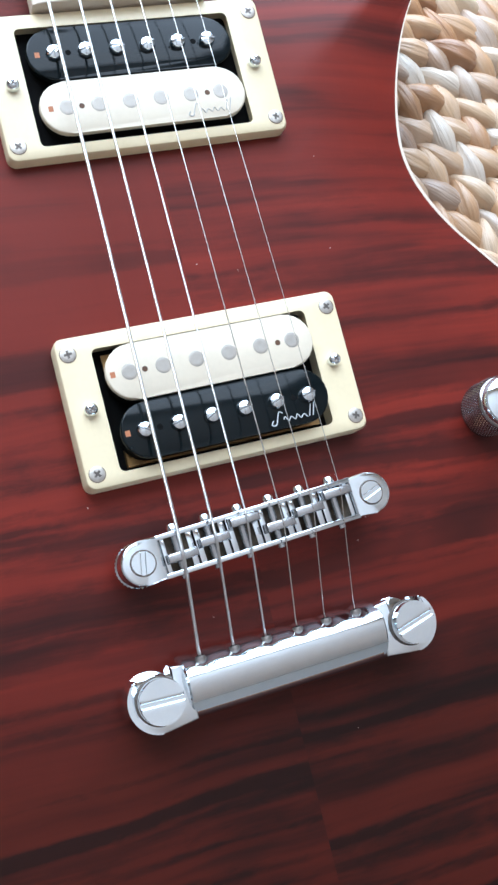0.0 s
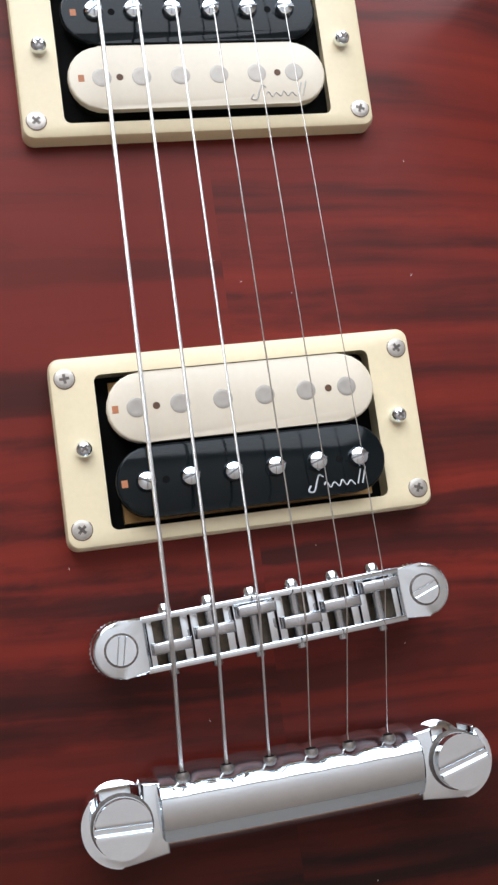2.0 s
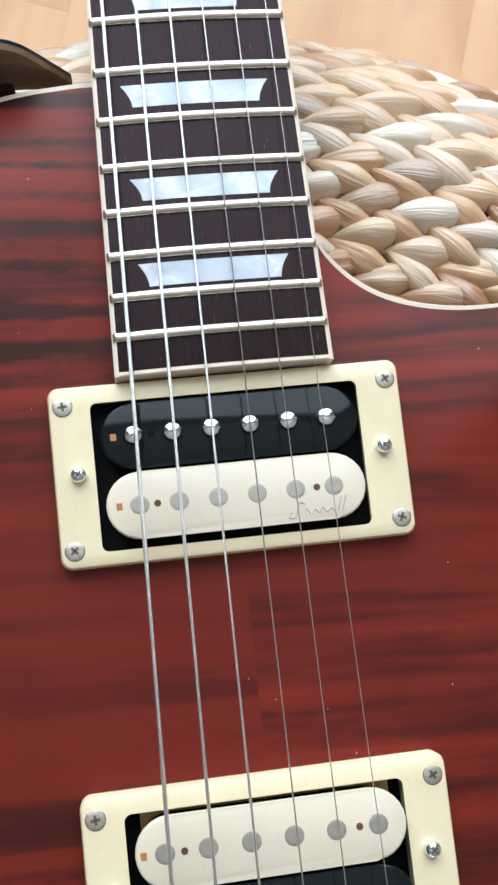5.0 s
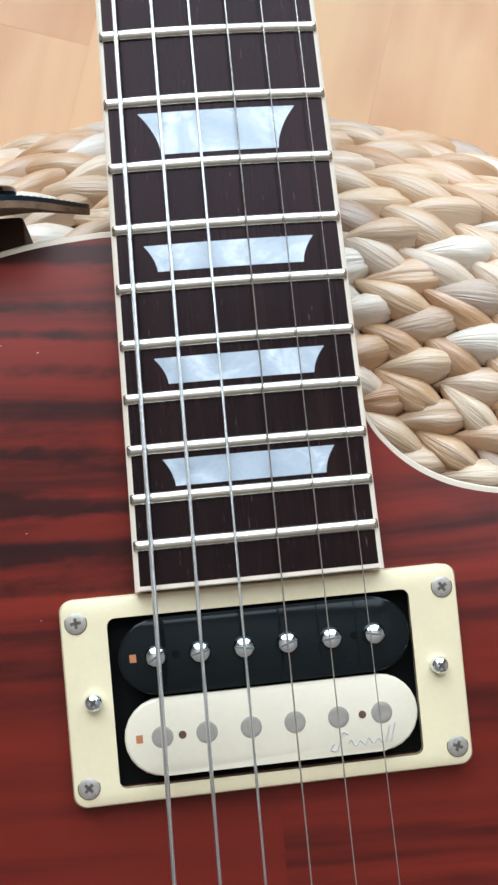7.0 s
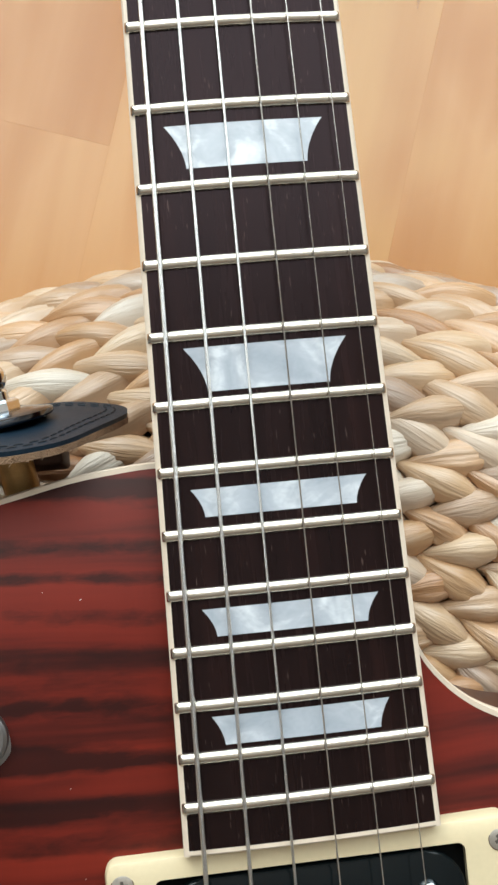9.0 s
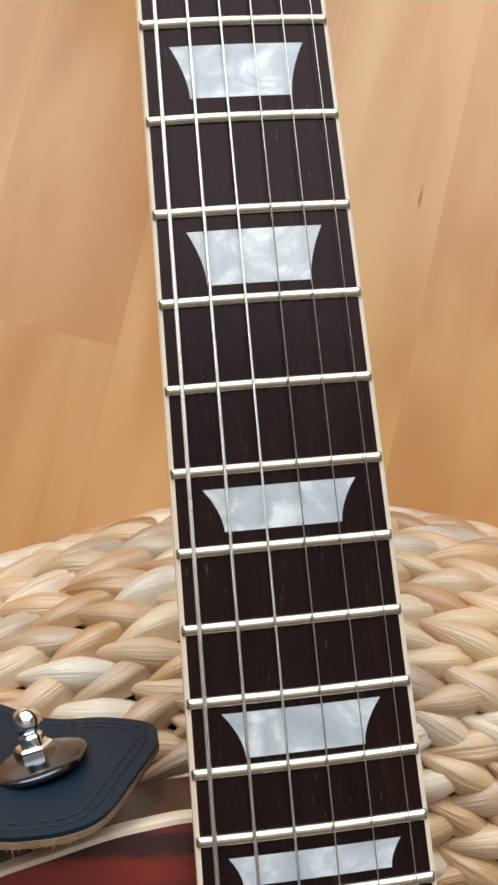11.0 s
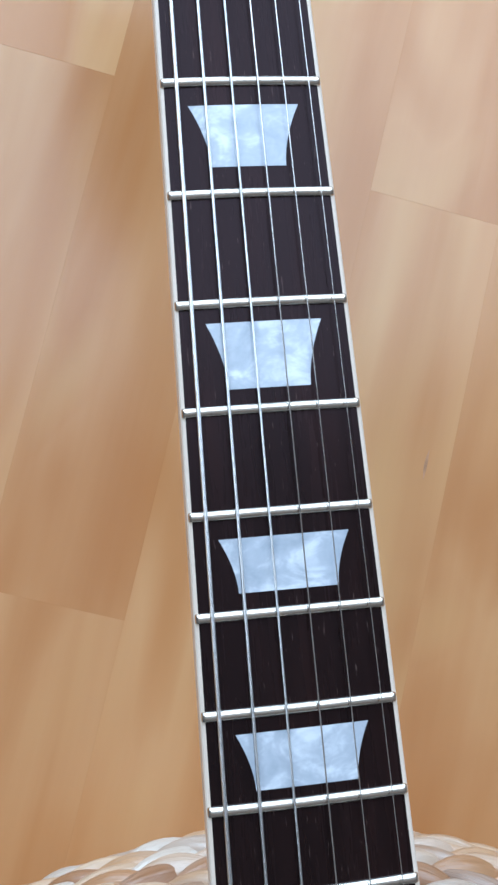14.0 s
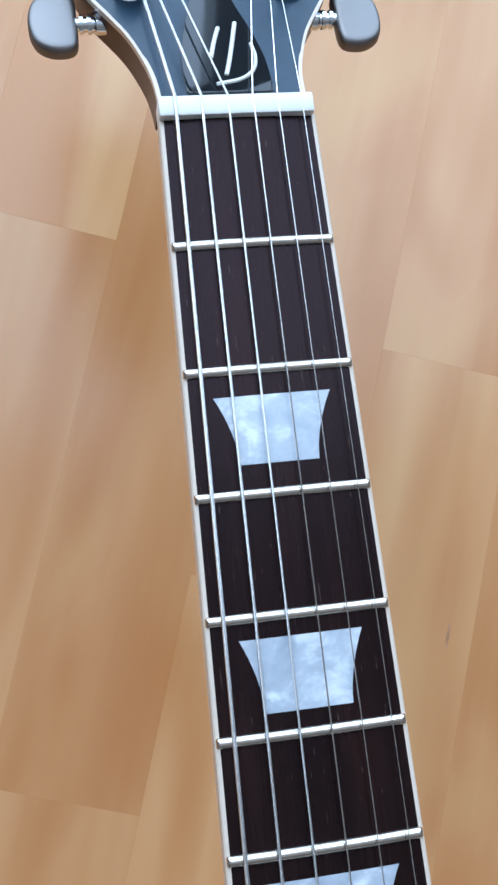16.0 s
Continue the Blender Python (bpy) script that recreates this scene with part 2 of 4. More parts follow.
def wound():
    s = Nodes("wound_string")
    w = s.n("TexWave", Scale=1.0, Distortion=0.0)
    w.wave_type, w.bands_direction = "BANDS", "Y"
    s.link(s.coords(scale=(1, 1150, 1)), w.inputs["Vector"])
    s.set(Metallic=1.0, Roughness=0.29)
    s.colour(s.ramp(w.outputs["Fac"], (0.0, (0.55, 0.54, 0.52)), (0.6, (0.80, 0.79, 0.77))))
    s.bump(w.outputs["Fac"], 0.6, 0.00006)
    return s.mat


M_WALL = plain("wall_paint", (0.52, 0.515, 0.505), 0.8, scale=3, vary=0.03, bump=0.05)
M_CEILING = plain("ceiling_paint", (0.84, 0.84, 0.83), 0.85, scale=3, vary=0.02)
M_FLOOR = floor_wood(False)
M_PLANK = floor_wood(True)
M_KNOT = plain("wood_knot", (0.43, 0.22, 0.10), 0.5, scale=200, vary=0.4)
M_CORE = plain("gap_dark_core", (0.15, 0.070, 0.030), 0.8, scale=120, vary=0.35)
M_STRAND = strand_leaf()
M_FLAME = flame_top()
M_SIDE = plain("stained_mahogany", (0.062, 0.017, 0.010), 0.35, scale=90, vary=0.35, spec=0.22)
M_BINDING = plain("cream_binding", (0.74, 0.63, 0.51), 0.35, scale=80, vary=0.06)
M_RING = plain("cream_plastic", (0.79, 0.67, 0.44), 0.32, scale=60, vary=0.05)
M_BOBBIN = plain("ivory_plastic", (0.69, 0.605, 0.47), 0.35, scale=60, vary=0.04)
M_BLACK = plain("black_plastic", (0.0035, 0.0062, 0.0074), 0.11, scale=20, vary=0.1, spec=0.22)
M_COVER = plain("polished_black", (0.006, 0.010, 0.014), 0.05, scale=60, vary=0.1, spec=0.7)
M_GLOSSBLACK = plain("window_blue_black", (0.018, 0.044, 0.078), 0.34, scale=60, vary=0.2, spec=0.55)
M_CHROME = plain("chrome", (0.82, 0.885, 0.93), 0.045, 1.0, 0.04, 200)
M_KNOB = plain("dark_reflection_chrome", (0.34, 0.32, 0.32), 0.14, 1.0, 0.1, 200)
M_SATIN = plain("satin_metal", (0.23, 0.22, 0.215), 0.5, 1.0, 0.06, 200)
M_WASHER = plain("plated_washer", (0.13, 0.145, 0.17), 0.16, 1.0, 0.06, 300)
M_NICKEL = plain("dull_nickel", (0.50, 0.505, 0.515), 0.26, 1.0, 0.15, 300)
M_FRET = plain("fret_wire", (0.68, 0.635, 0.56), 0.25, 1.0, 0.08, 300)
M_SLUG = plain("steel_slug", (0.40, 0.365, 0.32), 0.6, 0.8, 0.12, 500)
M_PLAIN = plain("plain_steel", (0.70, 0.67, 0.63), 0.25, 1.0, 0.08, 200)
M_WOUND = wound()
M_BRASS = plain("aged_brass", (0.36, 0.22, 0.085), 0.4, 0.7, 0.25, 300)
M_COPPER = plain("orange_slot", (0.42, 0.15, 0.06), 0.6, 0.0, 0.2, 500)
M_HOLE = plain("brown_hole", (0.10, 0.045, 0.02), 0.7, 0.0, 0.3, 500)
M_GROOVE = plain("shaded_steel", (0.20, 0.20, 0.20), 0.4, 0.8, 0.2, 500)
# near-black: shade inside holes put into the colour, and real black coil tape
M_SLOT = plain("hole_shade_and_tape", (0.004, 0.004, 0.004), 0.8, 0.0, 0.3, 500, spec=0.1)
M_SCREW = plain("plated_screw", (0.46, 0.42, 0.37), 0.42, 0.7, 0.22, 900)
# darker metal that carries the shade of recesses and gaps
M_RECESS = plain("shaded_recess", (0.14, 0.12, 0.105), 0.5, 0.6, 0.5, 1500)
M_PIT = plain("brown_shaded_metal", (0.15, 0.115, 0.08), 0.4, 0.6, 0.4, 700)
M_ROSEWOOD = rosewood()
M_PEARL = pearl()
M_NUT = plain("bone", (0.86, 0.85, 0.80), 0.35, 0.0, 0.03, 200)
M_GREYINK = plain("grey_ink", (0.50, 0.48, 0.45), 0.5, 0.0, 0.1, 800)
M_SILVERINK = plain("silver_ink", (0.62, 0.63, 0.64), 0.4, 0.0, 0.1, 800)
M_LEATHER = plain("leather", (0.006, 0.017, 0.031), 0.5, 0.0, 0.25, 140, bump=0.25, spec=0.20)
M_SUEDE = plain("suede", (0.28, 0.175, 0.105), 0.95, 0.0, 0.4, 220, bump=1.0)
M_TAB = plain("brown_leather", (0.075, 0.034, 0.020), 0.6, 0.0, 0.3, 140, bump=0.3)
M_THREAD = plain("black_thread", (0.010, 0.013, 0.019), 0.7, 0.0, 0.2, 800)
M_DUST = plain("dust", (0.62, 0.56, 0.50), 0.9, 0.0, 0.2, 500)

# ---------- small builders ----------
def part(name, bm, material, parent, label="", smooth=True):
    """One mesh object from a bmesh, under a thing or a part."""
    me = bpy.data.meshes.new(name)
    bmesh.ops.recalc_face_normals(bm, faces=bm.faces[:])
    bm.to_mesh(me)
    bm.free()
    me.materials.append(material)
    if smooth:
        for p in me.polygons:
            p.use_smooth = True
        me.set_sharp_from_angle(angle=radians(38))
    ob = new(name, me)
    ob.parent = parent
    if label:
        tagged(ob, label)
    return ob


def thing(name, label, category, m=None, group=""):
    ob = new(name)
    ob.empty_display_size = 0.02
    if m is not None:
        ob.matrix_world = m
    return tagged(ob, label, category, group)


def prism(bm, outline, z0, z1, bevel=0.0, seg=2):
    """A solid from a closed outline of (x, y); z0 and z1 are heights or functions of (x, y); the top edge is rounded by bevel."""
    f0 = z0 if callable(z0) else (lambda x, y: z0)
    f1 = z1 if callable(z1) else (lambda x, y: z1)
    low = [bm.verts.new((x, y, f0(x, y))) for x, y in outline]
    top = [bm.verts.new((x, y, f1(x, y))) for x, y in outline]
    n = len(outline)
    bm.faces.new(low[::-1])
    cap = bm.faces.new(top)
    for i in range(n):
        bm.faces.new((low[i], low[(i + 1) % n], top[(i + 1) % n], top[i]))
    if bevel:
        bmesh.ops.bevel(bm, geom=[e for e in cap.edges], offset=bevel, segments=seg, affect="EDGES", profile=0.5)
    return bm


def rounded_rect(x0, y0, x1, y1, r, n=5):
    pts = []
    for cx, cy, a in ((x1 - r, y1 - r, 0), (x0 + r, y1 - r, 90), (x0 + r, y0 + r, 180), (x1 - r, y0 + r, 270)):
        for i in range(n + 1):
            t = radians(a + 90 * i / n)
            pts.append((cx + r * math.cos(t), cy + r * math.sin(t)))
    return pts


def disc_points(cx, cy, r, n=24):
    return [(cx + r * math.cos(2 * math.pi * i / n), cy + r * math.sin(2 * math.pi * i / n)) for i in range(n)]


def lathe(bm, profile, m=None, n=28):
    """A turned solid: profile of (radius, height) from bottom to top about z, placed by m."""
    m = m or Matrix.Identity(4)
    rings = []
    for r, h in profile:
        if r < 1e-6:
            rings.append([bm.verts.new(m @ Vector((0, 0, h)))])
        else:
            rings.append([bm.verts.new(m @ Vector((r * math.cos(2 * math.pi * i / n), r * math.sin(2 * math.pi * i / n), h))) for i in range(n)])
    for a, b in zip(rings, rings[1:]):
        for i in range(n):
            j = (i + 1) % n
            if len(a) == 1 and len(b) == 1:
                continue
            if len(a) == 1:
                bm.faces.new((a[0], b[j], b[i]))
            elif len(b) == 1:
                bm.faces.new((a[i], a[j], b[0]))
            else:
                bm.faces.new((a[i], a[j], b[j], b[i]))
    if len(rings[0]) > 1:
        bm.faces.new(rings[0][::-1])
    if len(rings[-1]) > 1:
        bm.faces.new(rings[-1])
    return bm


def tube(bm, points, r, n=8):
    """A round rod along points; r is a radius or one per point."""
    pts = [Vector(p) for p in points]
    rs = r if isinstance(r, (list, tuple)) else [r] * len(pts)
    rings = []
    for i, p in enumerate(pts):
        d = (pts[min(i + 1, len(pts) - 1)] - pts[max(i - 1, 0)]).normalized()
        side = d.cross(Vector((0, 0, 1)))
        side = side.normalized() if side.length > 1e-4 else Vector((1, 0, 0))
        up = side.cross(d)
        rings.append([bm.verts.new(p + rs[i] * (math.cos(2 * math.pi * k / n) * side + math.sin(2 * math.pi * k / n) * up)) for k in range(n)])
    for a, b in zip(rings, rings[1:]):
        for k in range(n):
            bm.faces.new((a[k], a[(k + 1) % n], b[(k + 1) % n], b[k]))
    bm.faces.new(rings[0][::-1])
    bm.faces.new(rings[-1])
    return bm


def box(bm, x0, x1, y0, y1, z0, z1, bevel=0.0, seg=2):
    r = bmesh.ops.create_cube(bm, size=1.0, matrix=Matrix.Translation(((x0 + x1) / 2, (y0 + y1) / 2, (z0 + z1) / 2)) @ Matrix.Diagonal((x1 - x0, y1 - y0, z1 - z0, 1)))
    if bevel:
        es = {e for v in r["verts"] for e in v.link_edges}
        bmesh.ops.bevel(bm, geom=list(es), offset=bevel, segments=seg, affect="EDGES", profile=0.5)
    return bm


def spline(points, per=8, closed=True):
    """A smooth curve (Catmull-Rom) through (x, y) points."""
    out, n = [], len(points)
    for i in range(n if closed else n - 1):
        p = [Vector(points[(i + k) % n] if closed else points[min(max(i + k, 0), n - 1)]) for k in (-1, 0, 1, 2)]
        for s in range(per):
            t = s / per
            q = 0.5 * (2 * p[1] + (p[2] - p[0]) * t + (2 * p[0] - 5 * p[1] + 4 * p[2] - p[3]) * t * t + (3 * p[1] - p[0] - 3 * p[2] + p[3]) * t ** 3)
            out.append((q.x, q.y))
    if not closed:
        out.append(tuple(points[-1]))
    return out


# ---------- the room ----------
def plain_wall(name, x0, x1, y0, y1, z0, z1, material):
    bm = box(bmesh.new(), x0, x1, y0, y1, z0, z1)
    ob = part(name, bm, material, None, smooth=False)
    return tagged(ob, "plain white painted room wall", "wall", kind="structure")


RX0, RX1, RY0, RY1, RH = -2.4, 2.2, -3.4, ROOM_NORTH, 2.5
WX0, WX1, WZ0, WZ1 = WINDOW
plain_wall("wall_west", RX0 - 0.2, RX0, RY0, RY1, 0, RH, M_WALL)
plain_wall("wall_east", RX1, RX1 + 0.2, RY0, RY1, 0, RH, M_WALL)
plain_wall("wall_south", RX0 - 0.2, RX1 + 0.2, RY0 - 0.2, RY0, 0, RH, M_WALL)
bm = bmesh.new()
for x0, x1, z0, z1 in ((RX0 - 0.2, WX0, 0, RH), (WX1, RX1 + 0.2, 0, RH), (WX0, WX1, 0, WZ0), (WX0, WX1, WZ1, RH)):
    box(bm, x0, x1, RY1, RY1 + 0.3, z0, z1)
tagged(part("wall_north", bm, M_WALL, None, smooth=False), "plain white painted wall with a wide window opening", "wall", kind="structure")
bm = box(bmesh.new(), RX0 - 0.2, RX1 + 0.2, RY0 - 0.2, RY1 + 0.3, RH, RH + 0.15)
tagged(part("ceiling", bm, M_CEILING, None, smooth=False), "plain white painted ceiling", "ceiling", kind="structure")
bm = bmesh.new()
for x0, x1, z0, z1 in ((WX0, WX1, WZ0, WZ0 + 0.06), (WX0, WX1, WZ1 - 0.06, WZ1), (WX0, WX0 + 0.06, WZ0 + 0.06, WZ1 - 0.06), (WX1 - 0.06, WX1, WZ0 + 0.06, WZ1 - 0.06),
                       ((WX0 + WX1) / 2 - 0.04, (WX0 + WX1) / 2 + 0.04, WZ0 + 0.06, WZ1 - 0.06)):
    box(bm, x0, x1, RY1 + 0.18, RY1 + 0.24, z0, z1)
tagged(part("window_1", bm, M_WALL, None, smooth=False), "white window frame in the room wall", "window", kind="structure")

# floor: strips of glued parquet, laid 18 degrees off the neck
TURN = radians(18)
ALONG, ACROSS = Vector((math.sin(TURN), math.cos(TURN), 0)), Vector((math.cos(TURN), -math.sin(TURN), 0))
bm = box(bmesh.new(), RX0 - 0.2, RX1 + 0.2, RY0 - 0.2, RY1 + 0.3, -0.12, -0.012)
floor = tagged(part("floor", bm, M_FLOOR, None, smooth=False), "warm honey-coloured hardwood strip parquet floor", "floor", kind="structure")
STRIP, FIRST = 0.069, -0.165


def plank_list():
    rng = random.Random(5)
    known = {-1: 0.373, -2: 0.631, 1: 0.609}
    tones = {(-1, 0): 0.50, (-1, 1): 0.38, (-2, 0): 0.50, (-2, 1): 0.95, (1, 0): 0.54, (1, 1): 0.50, (0, 0): 0.62}
    out = []
    for k in range(-62, 62):
        s0 = FIRST + k * STRIP
        d = -5.0 + rng.uniform(0, 0.4)
        marks = [d]
        while d < 4.0:
            d += rng.uniform(0.34, 0.56)
            marks.append(d)
        if k in known:
            near = min(range(len(marks)), key=lambda i: abs(marks[i] - known[k]))
            marks[near] = known[k]
        # the boards end under the walls
        spans = [((lo - ACROSS[i] * (s0 + STRIP / 2)) / ALONG[i], (hi - ACROSS[i] * (s0 + STRIP / 2)) / ALONG[i]) for i, lo, hi in ((0, RX0 - 0.12, RX1 + 0.12), (1, RY0 - 0.12, RY1 + 0.2))]
        first, last = max(q[0] for q in spans), min(q[1] for q in spans)
        marks = [min(max(d, first), last) for d in marks]
        for a, b in zip(marks, marks[1:]):
            if b - a > 0.02:
                at_joint = (0 if abs(b - known[k]) < 1e-6 else 1 if abs(a - known[k]) < 1e-6 else None) if k in known else 0 if k == 0 and a < 0.45 < b else None
                out.append((s0, a, b, tones.get((k, at_joint), 0.2 + 0.65 * rng.random())))
    return out


def plank_mesh(name, length):
    bm = bmesh.new()
    w, l, c = STRIP / 2 - 0.0, length / 2, 0.00007
    low = [bm.verts.new((x * w, y * l, -0.012)) for x, y in ((-1, -1), (1, -1), (1, 1), (-1, 1))]
    mid = [bm.verts.new((x * w, y * l, -c)) for x, y in ((-1, -1), (1, -1), (1, 1), (-1, 1))]
    top = [bm.verts.new((x * (w - c), y * (l - c), 0)) for x, y in ((-1, -1), (1, -1), (1, 1), (-1, 1))]
    for a, b in ((low, mid), (mid, top)):
        for i in range(4):
            bm.faces.new((a[i], a[(i + 1) % 4], b[(i + 1) % 4], b[i]))
    bm.faces.new(top)
    me = bpy.data.meshes.new(name)
    bm.to_mesh(me)
    bm.free()
    me.materials.append(M_PLANK)
    return me


def lay_floor():
    verts, faces = [], []
    for s0, a, b, tone in plank_list():
        mid = ACROSS * (s0 + STRIP / 2) + ALONG * ((a + b) / 2)
        corners = [ACROSS * (s0 + STRIP / 2 + i * STRIP / 2) + ALONG * ((a + b) / 2 + j * (b - a) / 2) for i, j in ((-1, -1), (1, -1), (1, 1), (-1, 1))]
        if -0.6 < mid.x < 0.6 and -0.1 < mid.y < 1.2:
            ob = new("plank", plank_mesh("plank", b - a))
            ob.parent = floor
            ob.location, ob.rotation_euler = mid, (0, 0, -TURN)
            ob.color = (tone, tone, tone, 1)
        else:
            n = len(verts)
            verts += [tuple(c + Vector((0, 0, 0.0))) for c in corners]
            faces.append((n, n + 1, n + 2, n + 3))
    me = bpy.data.meshes.new("floorboards")
    me.from_pydata(verts, [], faces)
    me.materials.append(M_FLOOR)
    ob = new("floorboards", me)
    ob.parent = floor
    tagged(ob, kind="stuff")


lay_floor()
for kx, ky, kl, kw in ((0.111, 0.468, 0.007, 0.0008), (-0.099, 0.558, 0.0065, 0.0024)):
    ring = [ACROSS * (kw * math.sin(a)) + ALONG * (kl * math.cos(a) * (1 + 0.2 * math.sin(3 * a))) for a in [2 * math.pi * i / 20 for i in range(20)]]
    bm = prism(bmesh.new(), [(kx + v.x, ky + v.y) for v in ring], -0.001, 0.00006)
    part("knot", bm, M_KNOT, floor, "dark wood knot")

# ---------- the woven floor cushion ----------
PC, PR, PTOP = Vector((-0.005, 0.0322, 0.0)), 0.295, 0.181
FIL = 0.08
STRAND = (0.0340, 0.0112, 0.0080)


def pouf_at(p):
    """Radius, height and outward slope of the cushion's surface at the arc length p from the middle of its top."""
    flat = PR - FIL
    hh = PTOP / 2
    if p <= flat:
        return p, PTOP, 0.0
    t = (p - flat) / (0.5 * math.pi * math.sqrt((FIL ** 2 + hh ** 2) / 2)) * math.pi / 2
    t = min(t, math.pi)
    return flat + FIL * math.sin(t), hh + hh * math.cos(t), math.atan2(hh * math.sin(t), FIL * math.cos(t))


def strand_surface(rng):
    """One flattened dry leaf strand, 1 long and 1 wide, bulging up, tail tucked down."""
    nu, nv = 12, 10
    bend, lean = rng.uniform(-0.08, 0.08), rng.uniform(-0.18, 0.18)
    creases = [(rng.uniform(-0.75, 0.75), rng.uniform(0.03, 0.12), rng.uniform(0.07, 0.16), rng.uniform(-0.3, 0.3)) for _ in range(3)]
    verts, uvs, faces = [], [], []
    for i in range(nu + 1):
        u = -1 + 2 * i / nu
        w = max(0.04, 1 - abs(u) ** 1.38) * (1 + lean * u)
        for j in range(nv + 1):
            v = -1 + 2 * j / nv
            h = (1 - abs(v) ** 3.2) ** 0.55 * (1 - 0.60 * u * u)
            for at, depth, wide, tilt in creases:
                h -= depth * math.exp(-((v - at - tilt * u) / wide) ** 2) * (1 - u * u)
            verts.append((0.5 * u, 0.5 * v * w + bend * (1 - u * u) * 0.5, h - 0.58 * abs(u) ** 2.2))
            uvs.append((0.5 + 0.5 * u, 0.5 + 0.5 * v))
    for i in range(nu):
        for j in range(nv):
            a = i * (nv + 1) + j
            faces.append((a, a + nv + 1, a + nv + 2, a + 1))
    return np.array(verts), np.array(uvs), faces


def build_pouf():
    rng = random.Random(11)
    pouf = thing("woven_pouf", "round natural banana-fibre pouf plaited from dried leaves, on the wooden floor", "pouf", Matrix.Translation(PC))
    prof = [(pouf_at(p)[0], pouf_at(p)[1]) for p in [0.0] + [0.215 + 0.27 * i / 30 for i in range(31)]]
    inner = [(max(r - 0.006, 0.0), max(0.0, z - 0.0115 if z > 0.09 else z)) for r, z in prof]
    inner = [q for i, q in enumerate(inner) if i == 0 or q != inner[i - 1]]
    # filler core, its colour darkened so gaps between strands look shaded
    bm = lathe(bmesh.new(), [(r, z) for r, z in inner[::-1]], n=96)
    part("core", bm, M_CORE, pouf, "filler core under the plait, coloured dark for shaded gaps")
    shapes = [strand_surface(rng) for _ in range(9)]
    meshes = []
    for verts, uvs, faces in shapes:
        me = bpy.data.meshes.new("strand")
        me.from_pydata([(x * STRAND[0], y * STRAND[1], z * STRAND[2]) for x, y, z in verts], [], faces)
        layer = me.uv_layers.new(name="UVMap")
        for l in me.loops:
            layer.data[l.index].uv = uvs[l.vertex_index]
        for p in me.polygons:
            p.use_smooth = True
        me.materials.append(M_STRAND)
        meshes.append(me)
    places = []
    row, p = 0.0134, 0.012
    while p < 0.47:
        # the braids grow thicker towards the rim
        rim_share = min(1.0, max(0.0, (p - 0.205) / 0.05))
        grow = 1.0 + 0.20 * rim_share
        longer, wider = 1.0 + 0.34 * rim_share, 1.04 + 0.06 * rim_share
        n = max(4, round(2 * math.pi * pouf_at(p)[0] / (0.0190 * (1.0 + 0.30 * rim_share))))
        start = rng.uniform(0, 1)
        for col in (-1, 1):
            r, z, slope = pouf_at(p + col * 0.0026 * grow)
            shift = start if col < 0 else start + 0.5
            for i in range(n):
                ang = 2 * math.pi * (i + shift + rng.uniform(-0.05, 0.05)) / n
                out = Vector((math.cos(ang) * math.cos(slope), math.sin(ang) * math.cos(slope), -math.sin(slope)))
                nor = Vector((math.cos(ang) * math.sin(slope), math.sin(ang) * math.sin(slope), math.cos(slope)))
                tan = Vector((math.sin(ang), -math.cos(ang), 0))
                a = radians(rng.gauss(19 - 2.5 * rim_share, 2.5)) * col
                x = (tan * math.cos(a) - out * math.sin(a)).normalized()
                x = (x + nor * math.tan(radians(rng.gauss(-4.5, 1.5)))).normalized()
                y = nor.cross(x).normalized()
                y = (y + nor * math.tan(radians(rng.gauss(13, 2)) * col)).normalized()
                nn = x.cross(y)
                k = longer * rng.uniform(0.93, 1.07)
                where = Vector((r * math.cos(ang), r * math.sin(ang), z)) - nor * 0.0080 + out * rng.gauss(0, 0.0004)
                if where.z < 0.003:
                    continue
                m = Matrix((x * k, y * wider * rng.uniform(0.9, 1.1), nn * (1.0 - 0.05 * rim_share) * rng.uniform(0.85, 1.15))).transposed().to_4x4()
                m.translation = where
                places.append((m, rng.randrange(9)))
        p += row * grow
    focus = Vector((0.03, 0.235, 0.17))
    spared = lambda q: abs(q.x - 0.0) < 0.024 or (q.y < 0.15 and q.x < 0.09) or (q.y < 0.2 and q.x < 0.03)
    order = sorted(range(len(places)), key=lambda i: (places[i][0].translation - focus).length + (9 if spared(places[i][0].translation) else 0))
    singles = set(order[:300])
    vs, fs, us, mats = [], [], [], []
    base = 0
    for i, (m, k) in enumerate(places):
        if i in singles:
            ob = new("strand", meshes[k])
            ob.parent, ob.matrix_local = pouf, m
            continue
        verts, uvs, faces = shapes[k]
        a = np.array(m)
        vs.append((verts * STRAND) @ a[:3, :3].T + a[:3, 3])
        fs.append(np.array(faces) + base)
        us.append(uvs)
        base += len(verts)
    vs, fs, us = np.concatenate(vs), np.concatenate(fs), np.concatenate(us)
    me = bpy.data.meshes.new("plait")
    me.from_pydata(vs.tolist(), [], fs.tolist())
    layer = me.uv_layers.new(name="UVMap")
    layer.data.foreach_set("uv", us[fs.ravel()].ravel().tolist())
    for p in me.polygons:
        p.use_smooth = True
    me.materials.append(M_STRAND)
    ob = new("plait", me)
    ob.parent = pouf
    tagged(ob, kind="stuff")


# ---------- the guitar, in its own frame: y along the neck from the bridge line, fingerboard edge at z 0 ----------
SCALE = 0.628
guitar = thing("electric_guitar", "dark red flamed electric guitar lying face up on the pouf", "guitar", LAY)


def fret_y(n):
    return SCALE * 2 ** (-n / 12)


def half(y):
    return 0.0209 + 0.0165 * (SCALE - y)


def middle_top(y):
    return -0.0175 + 0.053 * y


